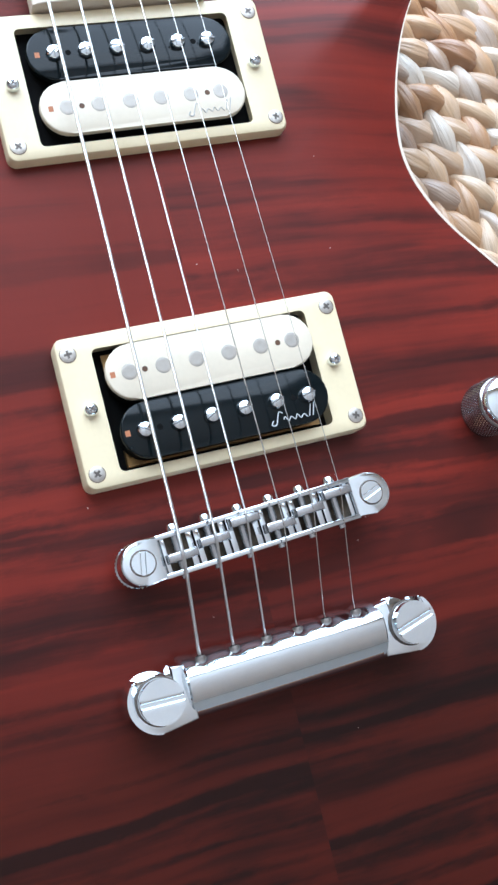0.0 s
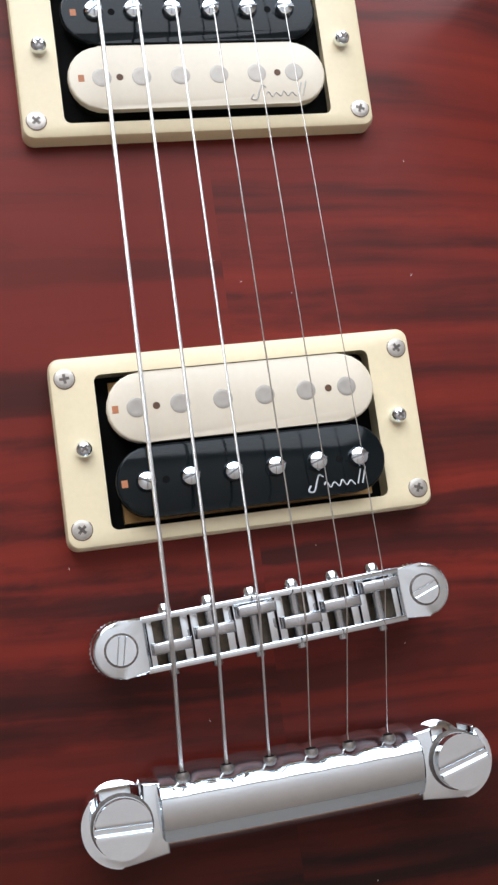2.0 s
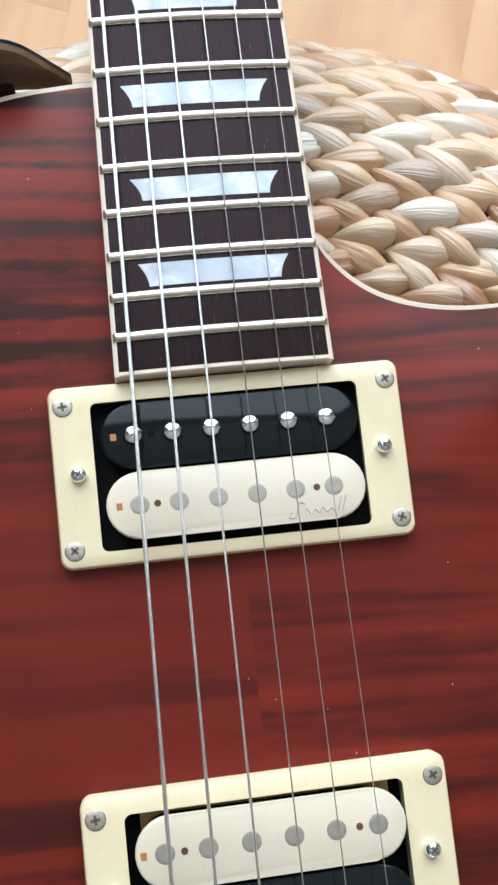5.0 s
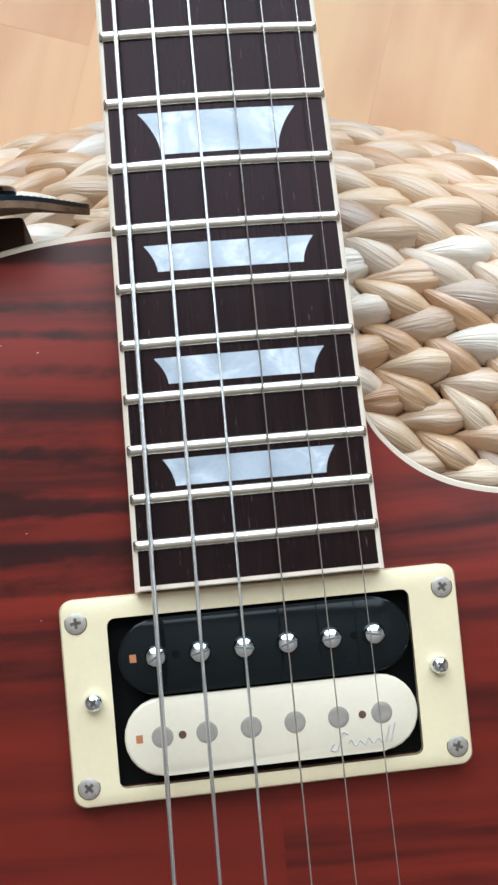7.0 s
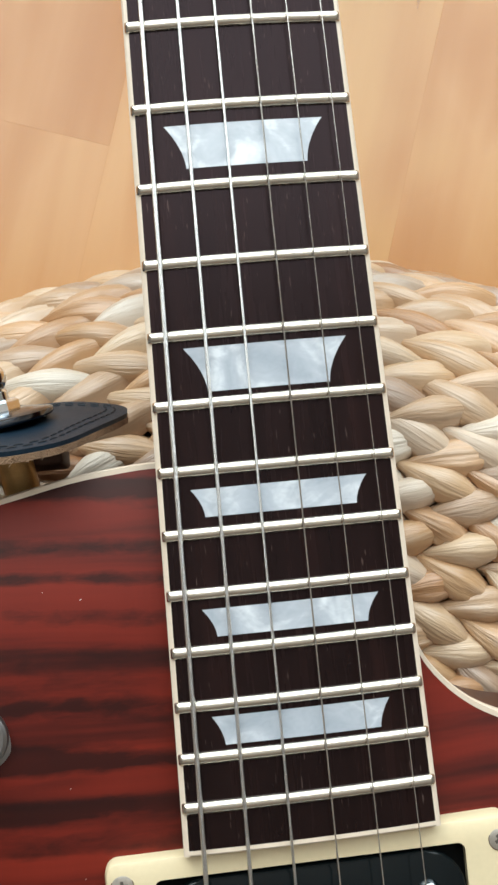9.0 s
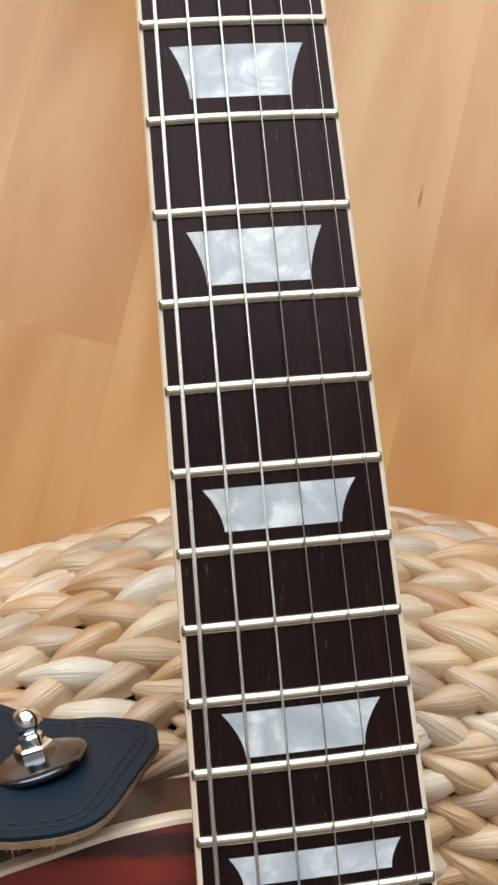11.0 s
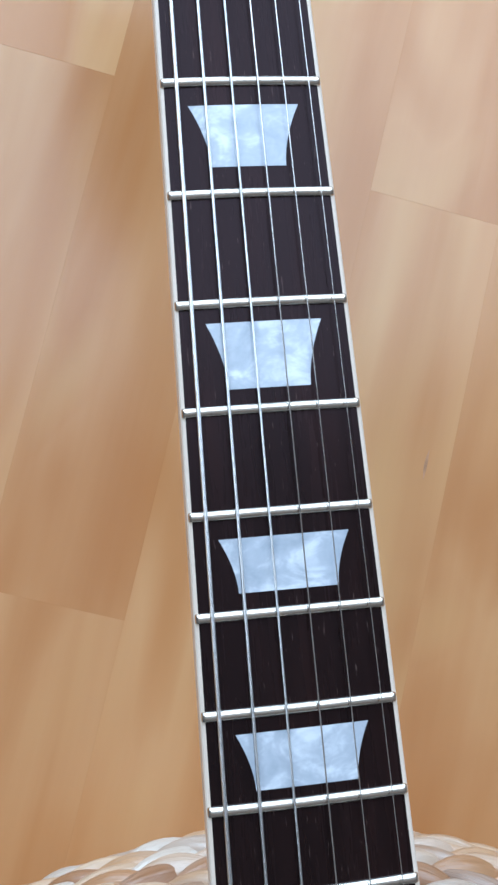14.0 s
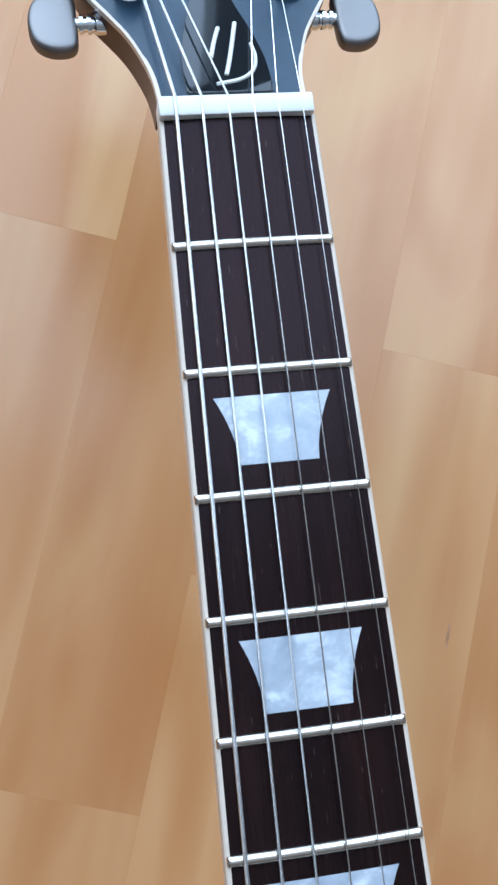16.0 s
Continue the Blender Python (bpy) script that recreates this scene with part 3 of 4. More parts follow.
def back(x, y):
    return -0.0712 + 0.02 * x + 0.04 * y


BODY = [(0.0195, 0.236), (0.0275, 0.216), (0.0312, 0.2032), (0.0362, 0.1958), (0.042, 0.1905), (0.0485, 0.1866), (0.0552, 0.1841), (0.0632, 0.1823), (0.0730, 0.1813),
        (0.083, 0.1815), (0.092, 0.1832), (0.104, 0.1885), (0.116, 0.1935), (0.1235, 0.1925), (0.1245, 0.1855), (0.1195, 0.1755), (0.1115, 0.1655), (0.1045, 0.1535), (0.0985, 0.139),
        (0.0945, 0.125), (0.0928, 0.1125), (0.0945, 0.101), (0.0995, 0.0895), (0.106, 0.0795), (0.1135, 0.0705), (0.1255, 0.055), (0.141, 0.028), (0.154, -0.005), (0.161, -0.045), (0.159, -0.09),
        (0.143, -0.135), (0.108, -0.171), (0.058, -0.188), (0.0, -0.192), (-0.058, -0.188), (-0.108, -0.171), (-0.143, -0.135), (-0.159, -0.09), (-0.161, -0.045), (-0.154, -0.005), (-0.141, 0.028),
        (-0.122, 0.06), (-0.106, 0.085), (-0.097, 0.11), (-0.096, 0.135), (-0.102, 0.165), (-0.112, 0.193), (-0.1135, 0.212), (-0.106, 0.228), (-0.092, 0.2385), (-0.0745, 0.2452), (-0.061, 0.2482), (-0.0475, 0.251),
        (-0.0375, 0.2522), (-0.028, 0.2528), (-0.018, 0.252), (0.0, 0.2475)]
EDGE = spline(BODY, 5)
HUB = Vector((0.0, 0.07))


def carve(d):
    """Height lost towards the rim at the distance d from it."""
    t = max(0.0, 1 - d / 0.040)
    return 0.0068 * t ** 1.7


def build_body():
    n = len(EDGE)
    bm = bmesh.new()
    inset = 0.0016
    rim_points = np.array(EDGE)
    rings = []
    shares = [0.0, 0.02, 0.05, 0.09, 0.14, 0.20, 0.27, 0.35, 0.43, 0.52, 0.61, 0.70, 0.79, 0.87, 0.94]
    for k in shares:
        ring = []
        for x, y in EDGE:
            v = Vector((x, y)) - HUB
            q = HUB + v * ((v.length - inset) / v.length * (1 - k))
            d = float(np.min(np.hypot(rim_points[:, 0] - q.x, rim_points[:, 1] - q.y))) - inset
            ring.append(bm.verts.new((q.x, q.y, middle_top(q.y) - carve(0 if k == 0 else max(d, 0.0)))))
        rings.append(ring)
    for a, b in zip(rings, rings[1:]):
        for i in range(n):
            bm.faces.new((a[i], a[(i + 1) % n], b[(i + 1) % n], b[i]))
    hub = bm.verts.new((HUB.x, HUB.y, middle_top(HUB.y)))
    for i in range(n):
        bm.faces.new((rings[-1][i], rings[-1][(i + 1) % n], hub))
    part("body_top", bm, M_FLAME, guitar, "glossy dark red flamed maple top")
    # binding round the rim
    bm = bmesh.new()
    sections = []
    for x, y in EDGE:
        v = (Vector((x, y)) - HUB)
        q = HUB + v * ((v.length - inset) / v.length)
        z = middle_top(y) - carve(0)
        e = HUB + v * ((v.length - 0.0004) / v.length)
        sections.append([bm.verts.new(c) for c in ((q.x, q.y, middle_top(q.y) - carve(0)), (e.x, e.y, z + 0.0), (x, y, z - 0.0006), (x, y, z - 0.0068), (q.x, q.y, z - 0.0068))])
    for i in range(n):
        a, b = sections[i], sections[(i + 1) % n]
        for k in range(4):
            bm.faces.new((a[k], b[k], b[k + 1], a[k + 1]))
    part("body_binding", bm, M_BINDING, guitar, "cream plastic binding round the rim")
    bm = bmesh.new()
    a = [bm.verts.new((x * 0.999, y, middle_top(y) - carve(0) - 0.0066)) for x, y in EDGE]
    c = [bm.verts.new((x * 0.999, y, back(x, y) + 0.006)) for x, y in EDGE]
    e = [bm.verts.new((HUB.x + (x - HUB.x) * 0.96, HUB.y + (y - HUB.y) * 0.96, back(x, y))) for x, y in EDGE]
    for p, q in ((a, c), (c, e)):
        for i in range(n):
            bm.faces.new((p[i], p[(i + 1) % n], q[(i + 1) % n], q[i]))
    bm.faces.new(e[::-1])
    bm.faces.new(a)
    part("body_side", bm, M_SIDE, guitar, "dark brown-red stained mahogany back and sides")


def board_top(x, y):
    h = half(y)
    return -0.0006 + (h * h - x * x) / 0.61


def build_neck():
    # carved neck under the fingerboard
    bm = bmesh.new()
    rings = []
    for i in range(25):
        y = 0.2 + (0.636 - 0.2) * i / 24
        h = half(y) - 0.0006
        depth = 0.021 + 0.004 * (0.636 - y) / 0.436 + (0.026 * max(0.0, (0.275 - y) / 0.075) if y < 0.275 else 0)
        ring = []
        for k in range(13):
            a = math.pi * k / 12
            ring.append(bm.verts.new((h * math.cos(a), y, -0.0062 - (depth - 0.006) * math.sin(a) ** 0.8)))
        rings.append(ring)
    for a, b in zip(rings, rings[1:]):
        for k in range(12):
            bm.faces.new((a[k], a[k + 1], b[k + 1], b[k]))
        bm.faces.new((a[12], a[0], b[0], b[12]))
    bm.faces.new(rings[0])
    bm.faces.new(rings[-1][::-1])
    part("neck", bm, M_SIDE, guitar, "dark stained mahogany neck")
    # fingerboard
    y0, y1, rim = 0.1660, SCALE, 0.0012
    bm = bmesh.new()
    nx, ny = 12, 24
    tops = []
    for i in range(ny + 1):
        y = y0 + rim + (y1 - y0 - rim) * i / ny
        w = half(y) - rim
        tops.append([bm.verts.new((-w + 2 * w * k / nx, y, board_top(-w + 2 * w * k / nx, y))) for k in range(nx + 1)])
    for a, b in zip(tops, tops[1:]):
        for k in range(nx):
            bm.faces.new((a[k], a[k + 1], b[k + 1], b[k]))
    low = [bm.verts.new((v.co.x, v.co.y, -0.0062)) for v in (tops[0][0], tops[0][-1], tops[-1][-1], tops[-1][0])]
    bm.faces.new(low[::-1])
    bm.faces.new([low[0], low[1]] + tops[0][::-1])
    bm.faces.new([low[2], low[3]] + tops[-1])
    bm.faces.new([low[1], low[2]] + [t[-1] for t in tops][::-1])
    bm.faces.new([low[3], low[0]] + [t[0] for t in tops])
    part("fingerboard", bm, M_ROSEWOOD, guitar, "dark brown rosewood fingerboard")
    for s in (-1, 1):
        bm = bmesh.new()
        rings = []
        for i in range(ny + 1):
            y = y0 + (y1 - y0) * i / ny
            h = half(y)
            rings.append([bm.verts.new((s * xx, y, zz)) for xx, zz in ((h - rim, board_top(h - rim, y)), (h - 0.0004, board_top(h, y)), (h, board_top(h, y) - 0.0004), (h, -0.0068), (h - rim, -0.0068))])
        for a, b in zip(rings, rings[1:]):
            for k in range(5):
                bm.faces.new((a[k], a[(k + 1) % 5], b[(k + 1) % 5], b[k]))
        bm.faces.new(rings[0])
        bm.faces.new(rings[-1][::-1])
        part("fingerboard_binding", bm, M_BINDING, guitar, "cream fingerboard binding")
    bm = bmesh.new()
    w = half(y0) - rim
    f, g = [], []
    for k in range(9):
        x = -w + 2 * w * k / 8
        f.append([bm.verts.new(c) for c in ((x, y0, -0.0068), (x, y0, board_top(x, y0) - 0.0003), (x, y0 + 0.0003, board_top(x, y0)), (x, y0 + rim, board_top(x, y0 + rim)))])
    for a, b in zip(f, f[1:]):
        for k in range(3):
            bm.faces.new((a[k], b[k], b[k + 1], a[k + 1]))
    part("end_binding", bm, M_BINDING, guitar, "cream strip across the fingerboard's end")
    # frets
    for n in range(1, 23):
        y = fret_y(n)
        w = half(y) - 0.0003
        bm = bmesh.new()
        rings = []
        ends = [0.0, 0.00012, 0.0003, 0.0006, 0.0010]
        xs = [-w + e for e in ends] + [-w + 0.0012 + (2 * w - 0.0024) * k / 12 for k in range(13)] + [w - e for e in ends[::-1]]
        for x in xs:
            d = min(1.0, (w - abs(x)) / 0.0010)
            e = 0.25 + 0.75 * math.sqrt(max(0.0, 1 - (1 - d) ** 2))
            wide = 0.00138 * (0.55 + 0.45 * e)
            z = board_top(x, y)
            rings.append([bm.verts.new((x, y + wide * math.cos(math.pi * k / 10), z - 0.0004 + (0.0004 + 0.00125 * e * math.sin(math.pi * k / 10) if 0 < k < 10 else 0))) for k in range(11)])
        for a, b in zip(rings, rings[1:]):
            for k in range(10):
                bm.faces.new((a[k], a[k + 1], b[k + 1], b[k]))
            bm.faces.new((a[10], a[0], b[0], b[10]))
        bm.faces.new(rings[0])
        bm.faces.new(rings[-1][::-1])
        part("fret", bm, M_FRET, guitar)
    # trapezoid inlays with hollow sides
    for n, yt, yb, wt, wb in ((21, 0.1952, 0.1890, 0.0198, 0.0173), (19, 0.2185, 0.2124, 0.0198, 0.0169), (17, 0.2450, 0.2387, 0.0199, 0.0171), (15, 0.2768, 0.2666, 0.0186, 0.0139),
                              (12, 0.3283, 0.3181, 0.0183, 0.0140), (9, 0.3907, 0.3772, 0.0166, 0.0127), (7, 0.4380, 0.4244, 0.0167, 0.0127), (5, 0.4933, 0.4758, 0.0152, 0.0107), (3, 0.5528, 0.5355, 0.0149, 0.0100)):
        bm = bmesh.new()
        rows = []
        for i in range(9):
            t = i / 8
            y, w = yt + (yb - yt) * t, wb + (wt - wb) * (1 - t) ** 1.8
            rows.append([bm.verts.new((w * (-1 + 2 * k / 8), y, board_top(w * (-1 + 2 * k / 8), y) + 0.00012)) for k in range(9)])
        for a, b in zip(rows, rows[1:]):
            for k in range(8):
                bm.faces.new((a[k], a[k + 1], b[k + 1], b[k]))
        rim_loop = [v for v in rows[0]] + [r[-1] for r in rows[1:]] + [v for v in rows[-1][-2::-1]] + [r[0] for r in rows[-2:0:-1]]
        down = [bm.verts.new((v.co.x, v.co.y, v.co.z - 0.0005)) for v in rim_loop]
        for i in range(len(rim_loop)):
            j = (i + 1) % len(rim_loop)
            bm.faces.new((rim_loop[i], rim_loop[j], down[j], down[i]))
        part("inlay", bm, M_PEARL, guitar, "pearl trapezoid inlay")
    # nut
    bm = bmesh.new()
    box(bm, -0.0209, 0.0202, SCALE - 0.0006, SCALE + 0.0050, -0.006, 0.0022, 0.0006)
    for x in NUT_X:
        box(bm, x - 0.0012, x - 0.00095, SCALE + 0.0006, SCALE + 0.0042, 0.0016, 0.0023)
    part("nut", bm, M_NUT, guitar, "white bone nut")


def head_z(y):
    return -0.0040 - math.tan(radians(14)) * (y - 0.634)


def lean(y):
    """Sideways drift of the headstock's middle line."""
    return -0.040 * max(0.0, y - 0.634)


def peg_at(s, k):
    py = 0.6735 + 0.036 * k
    return s * (0.0225 + 0.0025 * k) + lean(py), py


def build_head():
    side = [(0.0201, 0.634), (0.0206, 0.642), (0.0222, 0.649), (0.0254, 0.6575), (0.0299, 0.6650), (0.0345, 0.6725), (0.0378, 0.683), (0.0395, 0.700), (0.0405, 0.730), (0.0415, 0.765), (0.0425, 0.790), (0.036, 0.806), (0.018, 0.803), (0.0, 0.797)]
    right = spline(side, 5, closed=False)
    outline = right + [(-x, y) for x, y in right[-2::-1]]
    inner = [(x * 0.965 if y > 0.65 else x - math.copysign(0.0011, x) if abs(x) > 0.002 else 0, y - (0.0012 if y > 0.78 else 0)) for x, y in outline]
    outline, inner = [(x + lean(y), y) for x, y in outline], [(x + lean(y), y) for x, y in inner]
    bm = prism(bmesh.new(), outline, lambda x, y: head_z(y) - 0.0145, lambda x, y: head_z(y) - 0.0022, 0.0)
    part("headstock", bm, M_SIDE, guitar, "brown stained mahogany headstock")
    bm = bmesh.new()
    n = len(outline)
    rows = [[bm.verts.new((x, y, head_z(y) + dz)) for x, y in ol] for ol, dz in ((outline, -0.0024), (outline, 0.0), (inner, 0.0003), (inner, -0.0024))]
    for a, b in zip(rows, rows[1:]):
        for i in range(n):
            bm.faces.new((a[i], a[(i + 1) % n], b[(i + 1) % n], b[i]))
    part("headstock_binding", bm, M_BINDING, guitar, "cream headstock binding")
    # black face whose base colour carries the blue of the window's reflection
    bm = prism(bmesh.new(), inner, lambda x, y: head_z(y) - 0.0024, lambda x, y: head_z(y) + 0.0001)
    part("headstock_face", bm, M_GLOSSBLACK, guitar, "satin black headstock face, window blue put into its colour")
    # bell-shaped cover
    bell = spline([(0.0117, 0.6352), (0.0114, 0.6465), (0.0094, 0.6565), (0.0066, 0.6655), (0.0046, 0.6735), (0.0030, 0.678), (0.0, 0.680)], 5, closed=False)
    bell = [(x - 0.0006 + lean(y), y) for x, y in bell + [(-x, y) for x, y in bell[-2::-1]]]
    bm = prism(bmesh.new(), bell, lambda x, y: head_z(y), lambda x, y: head_z(y) + 0.0021, 0.0013, 3)
    cover = part("truss_rod_cover", bm, M_COVER, guitar, "glossy black bell-shaped cover with a white mark")
    bm = bmesh.new()
    lift = lambda x, y: (x, y, head_z(y) + 0.0023)
    for stroke, r in (([(-0.0013, 0.6578), (-0.003, 0.653), (-0.0046, 0.6475)], 0.00062), ([(0.0036, 0.6595), (0.0018, 0.652), (-0.0002, 0.6445), (-0.0012, 0.6415)], 0.00062),
                      ([(0.0070, 0.6522), (0.0076, 0.6475), (0.0064, 0.6430), (0.0025, 0.6400), (-0.0042, 0.6386)], 0.00055)):
        flat = spline(stroke, 4, closed=False)
        tube(bm, [lift(x, y) for x, y in flat], r, 6)
    part("emblem", bm, M_NUT, cover, "white brush-stroke mark")
    bm = lathe(bmesh.new(), [(0.0018, 0), (0.0018, 0.0004), (0.0, 0.0008)], Matrix.Translation((0, 0.672, head_z(0.672) + 0.0021)), 16)
    part("cover_screw", bm, M_CHROME, cover)
    # tuners
    down = pose(0, 0, 0, -14)
    for s in (-1, 1):
        for k in range(3):
            px, py = peg_at(s, k)
            base = Matrix.Translation((px, py, head_z(py))) @ down
            bm = lathe(bmesh.new(), [(0.0052, 0), (0.0052, 0.0012), (0.0044, 0.0018), (0.0032, 0.0019), (0.0030, 0.008), (0.0026, 0.0085), (0.0027, 0.010), (0.0, 0.0105)], base, 20)
            peg = part("tuning_machine", bm, M_CHROME, guitar, "chrome tuner post and bushing")
            axle = lambda d: base @ Vector((s * d, -0.0045, -0.0075))
            bm = tube(bmesh.new(), [axle(d) for d in (0.004, 0.0095, 0.0100, 0.0108, 0.0109, 0.0119, 0.0120, 0.0130, 0.0131, 0.0141, 0.0142, 0.018)], [0.0029, 0.0029, 0.0023, 0.0023, 0.0028, 0.0028, 0.0021, 0.0021, 0.0027, 0.0027, 0.0019, 0.0019], 16)
            part("tuner_shaft", bm, M_CHROME, peg)
            kidney = spline([(-0.0064, -0.0078), (-0.0066, 0.0), (-0.0064, 0.0078), (-0.0042, 0.0105), (0.0012, 0.0106), (0.0056, 0.0072), (0.0070, 0.0), (0.0056, -0.0072), (0.0012, -0.0106), (-0.0042, -0.0105)], 5)
            bm = bmesh.new()
            rows = [[bm.verts.new((x * k, y * k, z)) for x, y in kidney] for k, z in ((0.86, -0.0028), (0.95, -0.0024), (1.0, -0.0014), (1.0, 0.0008), (0.96, 0.0017), (0.88, 0.0022), (0.75, 0.0024))]
            for lower, upper in zip(rows, rows[1:]):
                for i in range(len(kidney)):
                    j = (i + 1) % len(kidney)
                    bm.faces.new((lower[i], lower[j], upper[j], upper[i]))
            bm.faces.new(rows[0][::-1])
            bm.faces.new(rows[-1])
            bmesh.ops.transform(bm, matrix=base @ Matrix.Translation((s * 0.0214, -0.0045, -0.0075)) @ (pose(0, 0, 0) if s > 0 else pose(0, 0, 0, 0, 0, 180)), verts=bm.verts[:])
            part("tuner_button", bm, M_SATIN, peg, "satin grey metal kidney-shaped button")


def cross_screw(x, y, z, r, dome, parent, name="screw", turn=0.4, material=None):
    """A cross-head screw: a round head; its four-armed recess is a laid-on cross with shade in its colour."""
    bm = lathe(bmesh.new(), [(r, -0.0015), (r, dome * 0.25), (r * 0.8, dome * 0.75), (r * 0.5, dome)], Matrix.Translation((x, y, z)), 20)
    part(name, bm, material or M_CHROME, parent)
    bm = bmesh.new()
    for k in (0, 1):
        b = bmesh.new()
        box(b, -r * 0.50, r * 0.50, -r * 0.15, r * 0.15, dome - 0.0001, dome + 0.00006)
        bmesh.ops.transform(b, matrix=Matrix.Translation((x, y, z)) @ pose(0, 0, 0, 0, 0, math.degrees(turn) + 90 * k), verts=b.verts[:])
        tmp = bpy.data.meshes.new("recess")
        b.to_mesh(tmp)
        b.free()
        bm.from_mesh(tmp)
    part("recess", bm, M_RECESS, parent)


def slotted(bm, x, y, z0, z1, r, gap, depth, ang, bevel, n=18):
    """A round head cut across by a slot: two raised halves on a disc."""
    lathe(bm, [(r, z0), (r, z1 - depth)], Matrix.Translation((x, y, 0)), 36)
    a0 = math.asin(gap / 2 / r)
    for side in (0, math.pi):
        half_disc = [a0 + (math.pi - 2 * a0) * i / n + side + radians(ang) for i in range(n + 1)]
        prism(bm, [(x + r * math.cos(a), y + r * math.sin(a)) for a in half_disc], z1 - depth, z1, bevel, 2)
    return bm


def stadium(cx, cy, hl, hw, n=12):
    pts = []
    for i in range(n + 1):
        a = -math.pi / 2 + math.pi * i / n
        pts.append((cx + hl - hw + hw * math.cos(a), cy + hw * math.sin(a)))
    for i in range(n + 1):
        a = math.pi / 2 + math.pi * i / n
        pts.append((cx - hl + hw + hw * math.cos(a), cy + hw * math.sin(a)))
    return pts


def build_pickup(name, cx, y0, y1, zt, slope, screws_up, spread, slug_y, screw_y, ztop, label, ink):
    """ring from y0 to y1; slope of its top; slugs in the cream bobbin, slotted screws in the black one."""
    zr = lambda x, y: zt + slope * (y - (y0 + y1) / 2)
    o = rounded_rect(cx - 0.0461, y0, cx + 0.0461, y1, 0.0028, 5)
    i = rounded_rect(cx - 0.0361, y0 + 0.0030, cx + 0.0350, y1 - 0.0043, 0.0018, 5)
    bm = bmesh.new()
    n = len(o)
    shrink = lambda pts, d: [(x - math.copysign(d, x - cx), y - math.copysign(d, y - (y0 + y1) / 2)) for x, y in pts]
    rows = [[bm.verts.new((x, y, z(x, y))) for x, y in pts] for pts, z in (
        (o, lambda x, y: middle_top(y) - 0.002), (o, lambda x, y: zr(x, y) - 0.0013), (shrink(o, 0.0004), lambda x, y: zr(x, y) - 0.0004), (shrink(o, 0.0013), zr),
        (shrink(i, -0.0006), zr), (i, lambda x, y: zr(x, y) - 0.0006), (i, lambda x, y: middle_top(y) - 0.002))]
    for a, b in zip(rows, rows[1:]):
        for k in range(n):
            bm.faces.new((a[k], a[(k + 1) % n], b[(k + 1) % n], b[k]))
    pu = part(name, bm, M_RING, guitar, label)
    # black plate laid on the top in place of the shaded pickup opening
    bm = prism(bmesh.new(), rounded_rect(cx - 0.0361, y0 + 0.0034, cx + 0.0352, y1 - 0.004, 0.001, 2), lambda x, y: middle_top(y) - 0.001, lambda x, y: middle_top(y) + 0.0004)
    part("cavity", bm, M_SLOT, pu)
    bm = bmesh.new()
    for yy, toward in ((min(slug_y, screw_y) - 0.0086, 1), (max(slug_y, screw_y) + 0.0086, -1)):
        box(bm, cx - 0.0318, cx + 0.0318, min(yy, yy + toward * 0.0055), max(yy, yy + toward * 0.0055), middle_top(y0) + 0.0006, ztop - 0.0089)
    part("base_plate", bm, M_BRASS, pu, "gilt metal base plate")
    for yy, mat, nm in ((slug_y, M_BOBBIN, "cream_bobbin"), (screw_y, M_BLACK, "black_bobbin")):
        bm = prism(bmesh.new(), stadium(cx, yy, 0.0328, 0.0079), ztop - 0.0088, ztop - 0.0012)
        part("coil", bm, M_SLOT, pu, "black-taped coil")
        bm = prism(bmesh.new(), stadium(cx, yy, 0.0336, 0.0086), ztop - 0.0019, ztop, 0.0006, 3)
        part(nm, bm, mat, pu, "cream plastic bobbin" if mat is M_BOBBIN else "glossy black plastic bobbin")
        bm = box(bmesh.new(), cx - spread / 2 - 0.0059, cx - spread / 2 - 0.0044, yy - 0.0009, yy + 0.0009, ztop - 0.0004, ztop + 0.00006)
        part("winding_hole", bm, M_COPPER, pu, "orange-brown winding slot")
        for hx in (cx - spread * 0.41, cx + spread * 0.41):
            bm = prism(bmesh.new(), disc_points(hx, yy, 0.0009, 14), ztop - 0.0004, ztop + 0.00006)
            part("peg_hole", bm, M_HOLE if mat is M_BOBBIN else M_SLOT, pu)
    for k in range(6):
        x = cx + spread * (k / 5 - 0.5)
        bm = lathe(bmesh.new(), [(0.00245, -0.001), (0.00245, 0.00005), (0.0022, 0.00012), (0.0014, 0.00008), (0.0, 0.00008)], Matrix.Translation((x, slug_y, ztop)), 20)
        part("slug_pole", bm, M_SLUG, pu)
        bm = lathe(bmesh.new(), [(0.0025, -0.001), (0.00252, 0.0008), (0.0021, 0.0017), (0.0012, 0.0021), (0.0, 0.00225)], Matrix.Translation((x, screw_y, ztop)), 20)
        part("screw_pole", bm, M_CHROME, pu)
        # slot is a flush grey bar, its shade put into the colour
        bm = box(bmesh.new(), -0.0022, 0.0022, -0.00022, 0.00022, 0.0015, 0.00226)
        bmesh.ops.transform(bm, matrix=Matrix.Translation((x, screw_y, ztop)) @ pose(0, 0, 0, 0, 0, screws_up[k]), verts=bm.verts[:])
        part("slot", bm, M_GROOVE, pu)
    for sx in (-1, 1):
        for yy, tw in ((y0 + 0.0046, 0.2), (y1 - 0.0052, 1.1)):
            x = cx + sx * 0.0424
            bm = lathe(bmesh.new(), [(0.00258, 0.0), (0.00256, 0.00005)], Matrix.Translation((x, yy, zr(x, yy))), 20)
            part("screw_seat", bm, M_HOLE, pu)
            cross_screw(x, yy, zr(x, yy), 0.0024, 0.0003, pu, turn=tw + sx, material=M_SCREW)
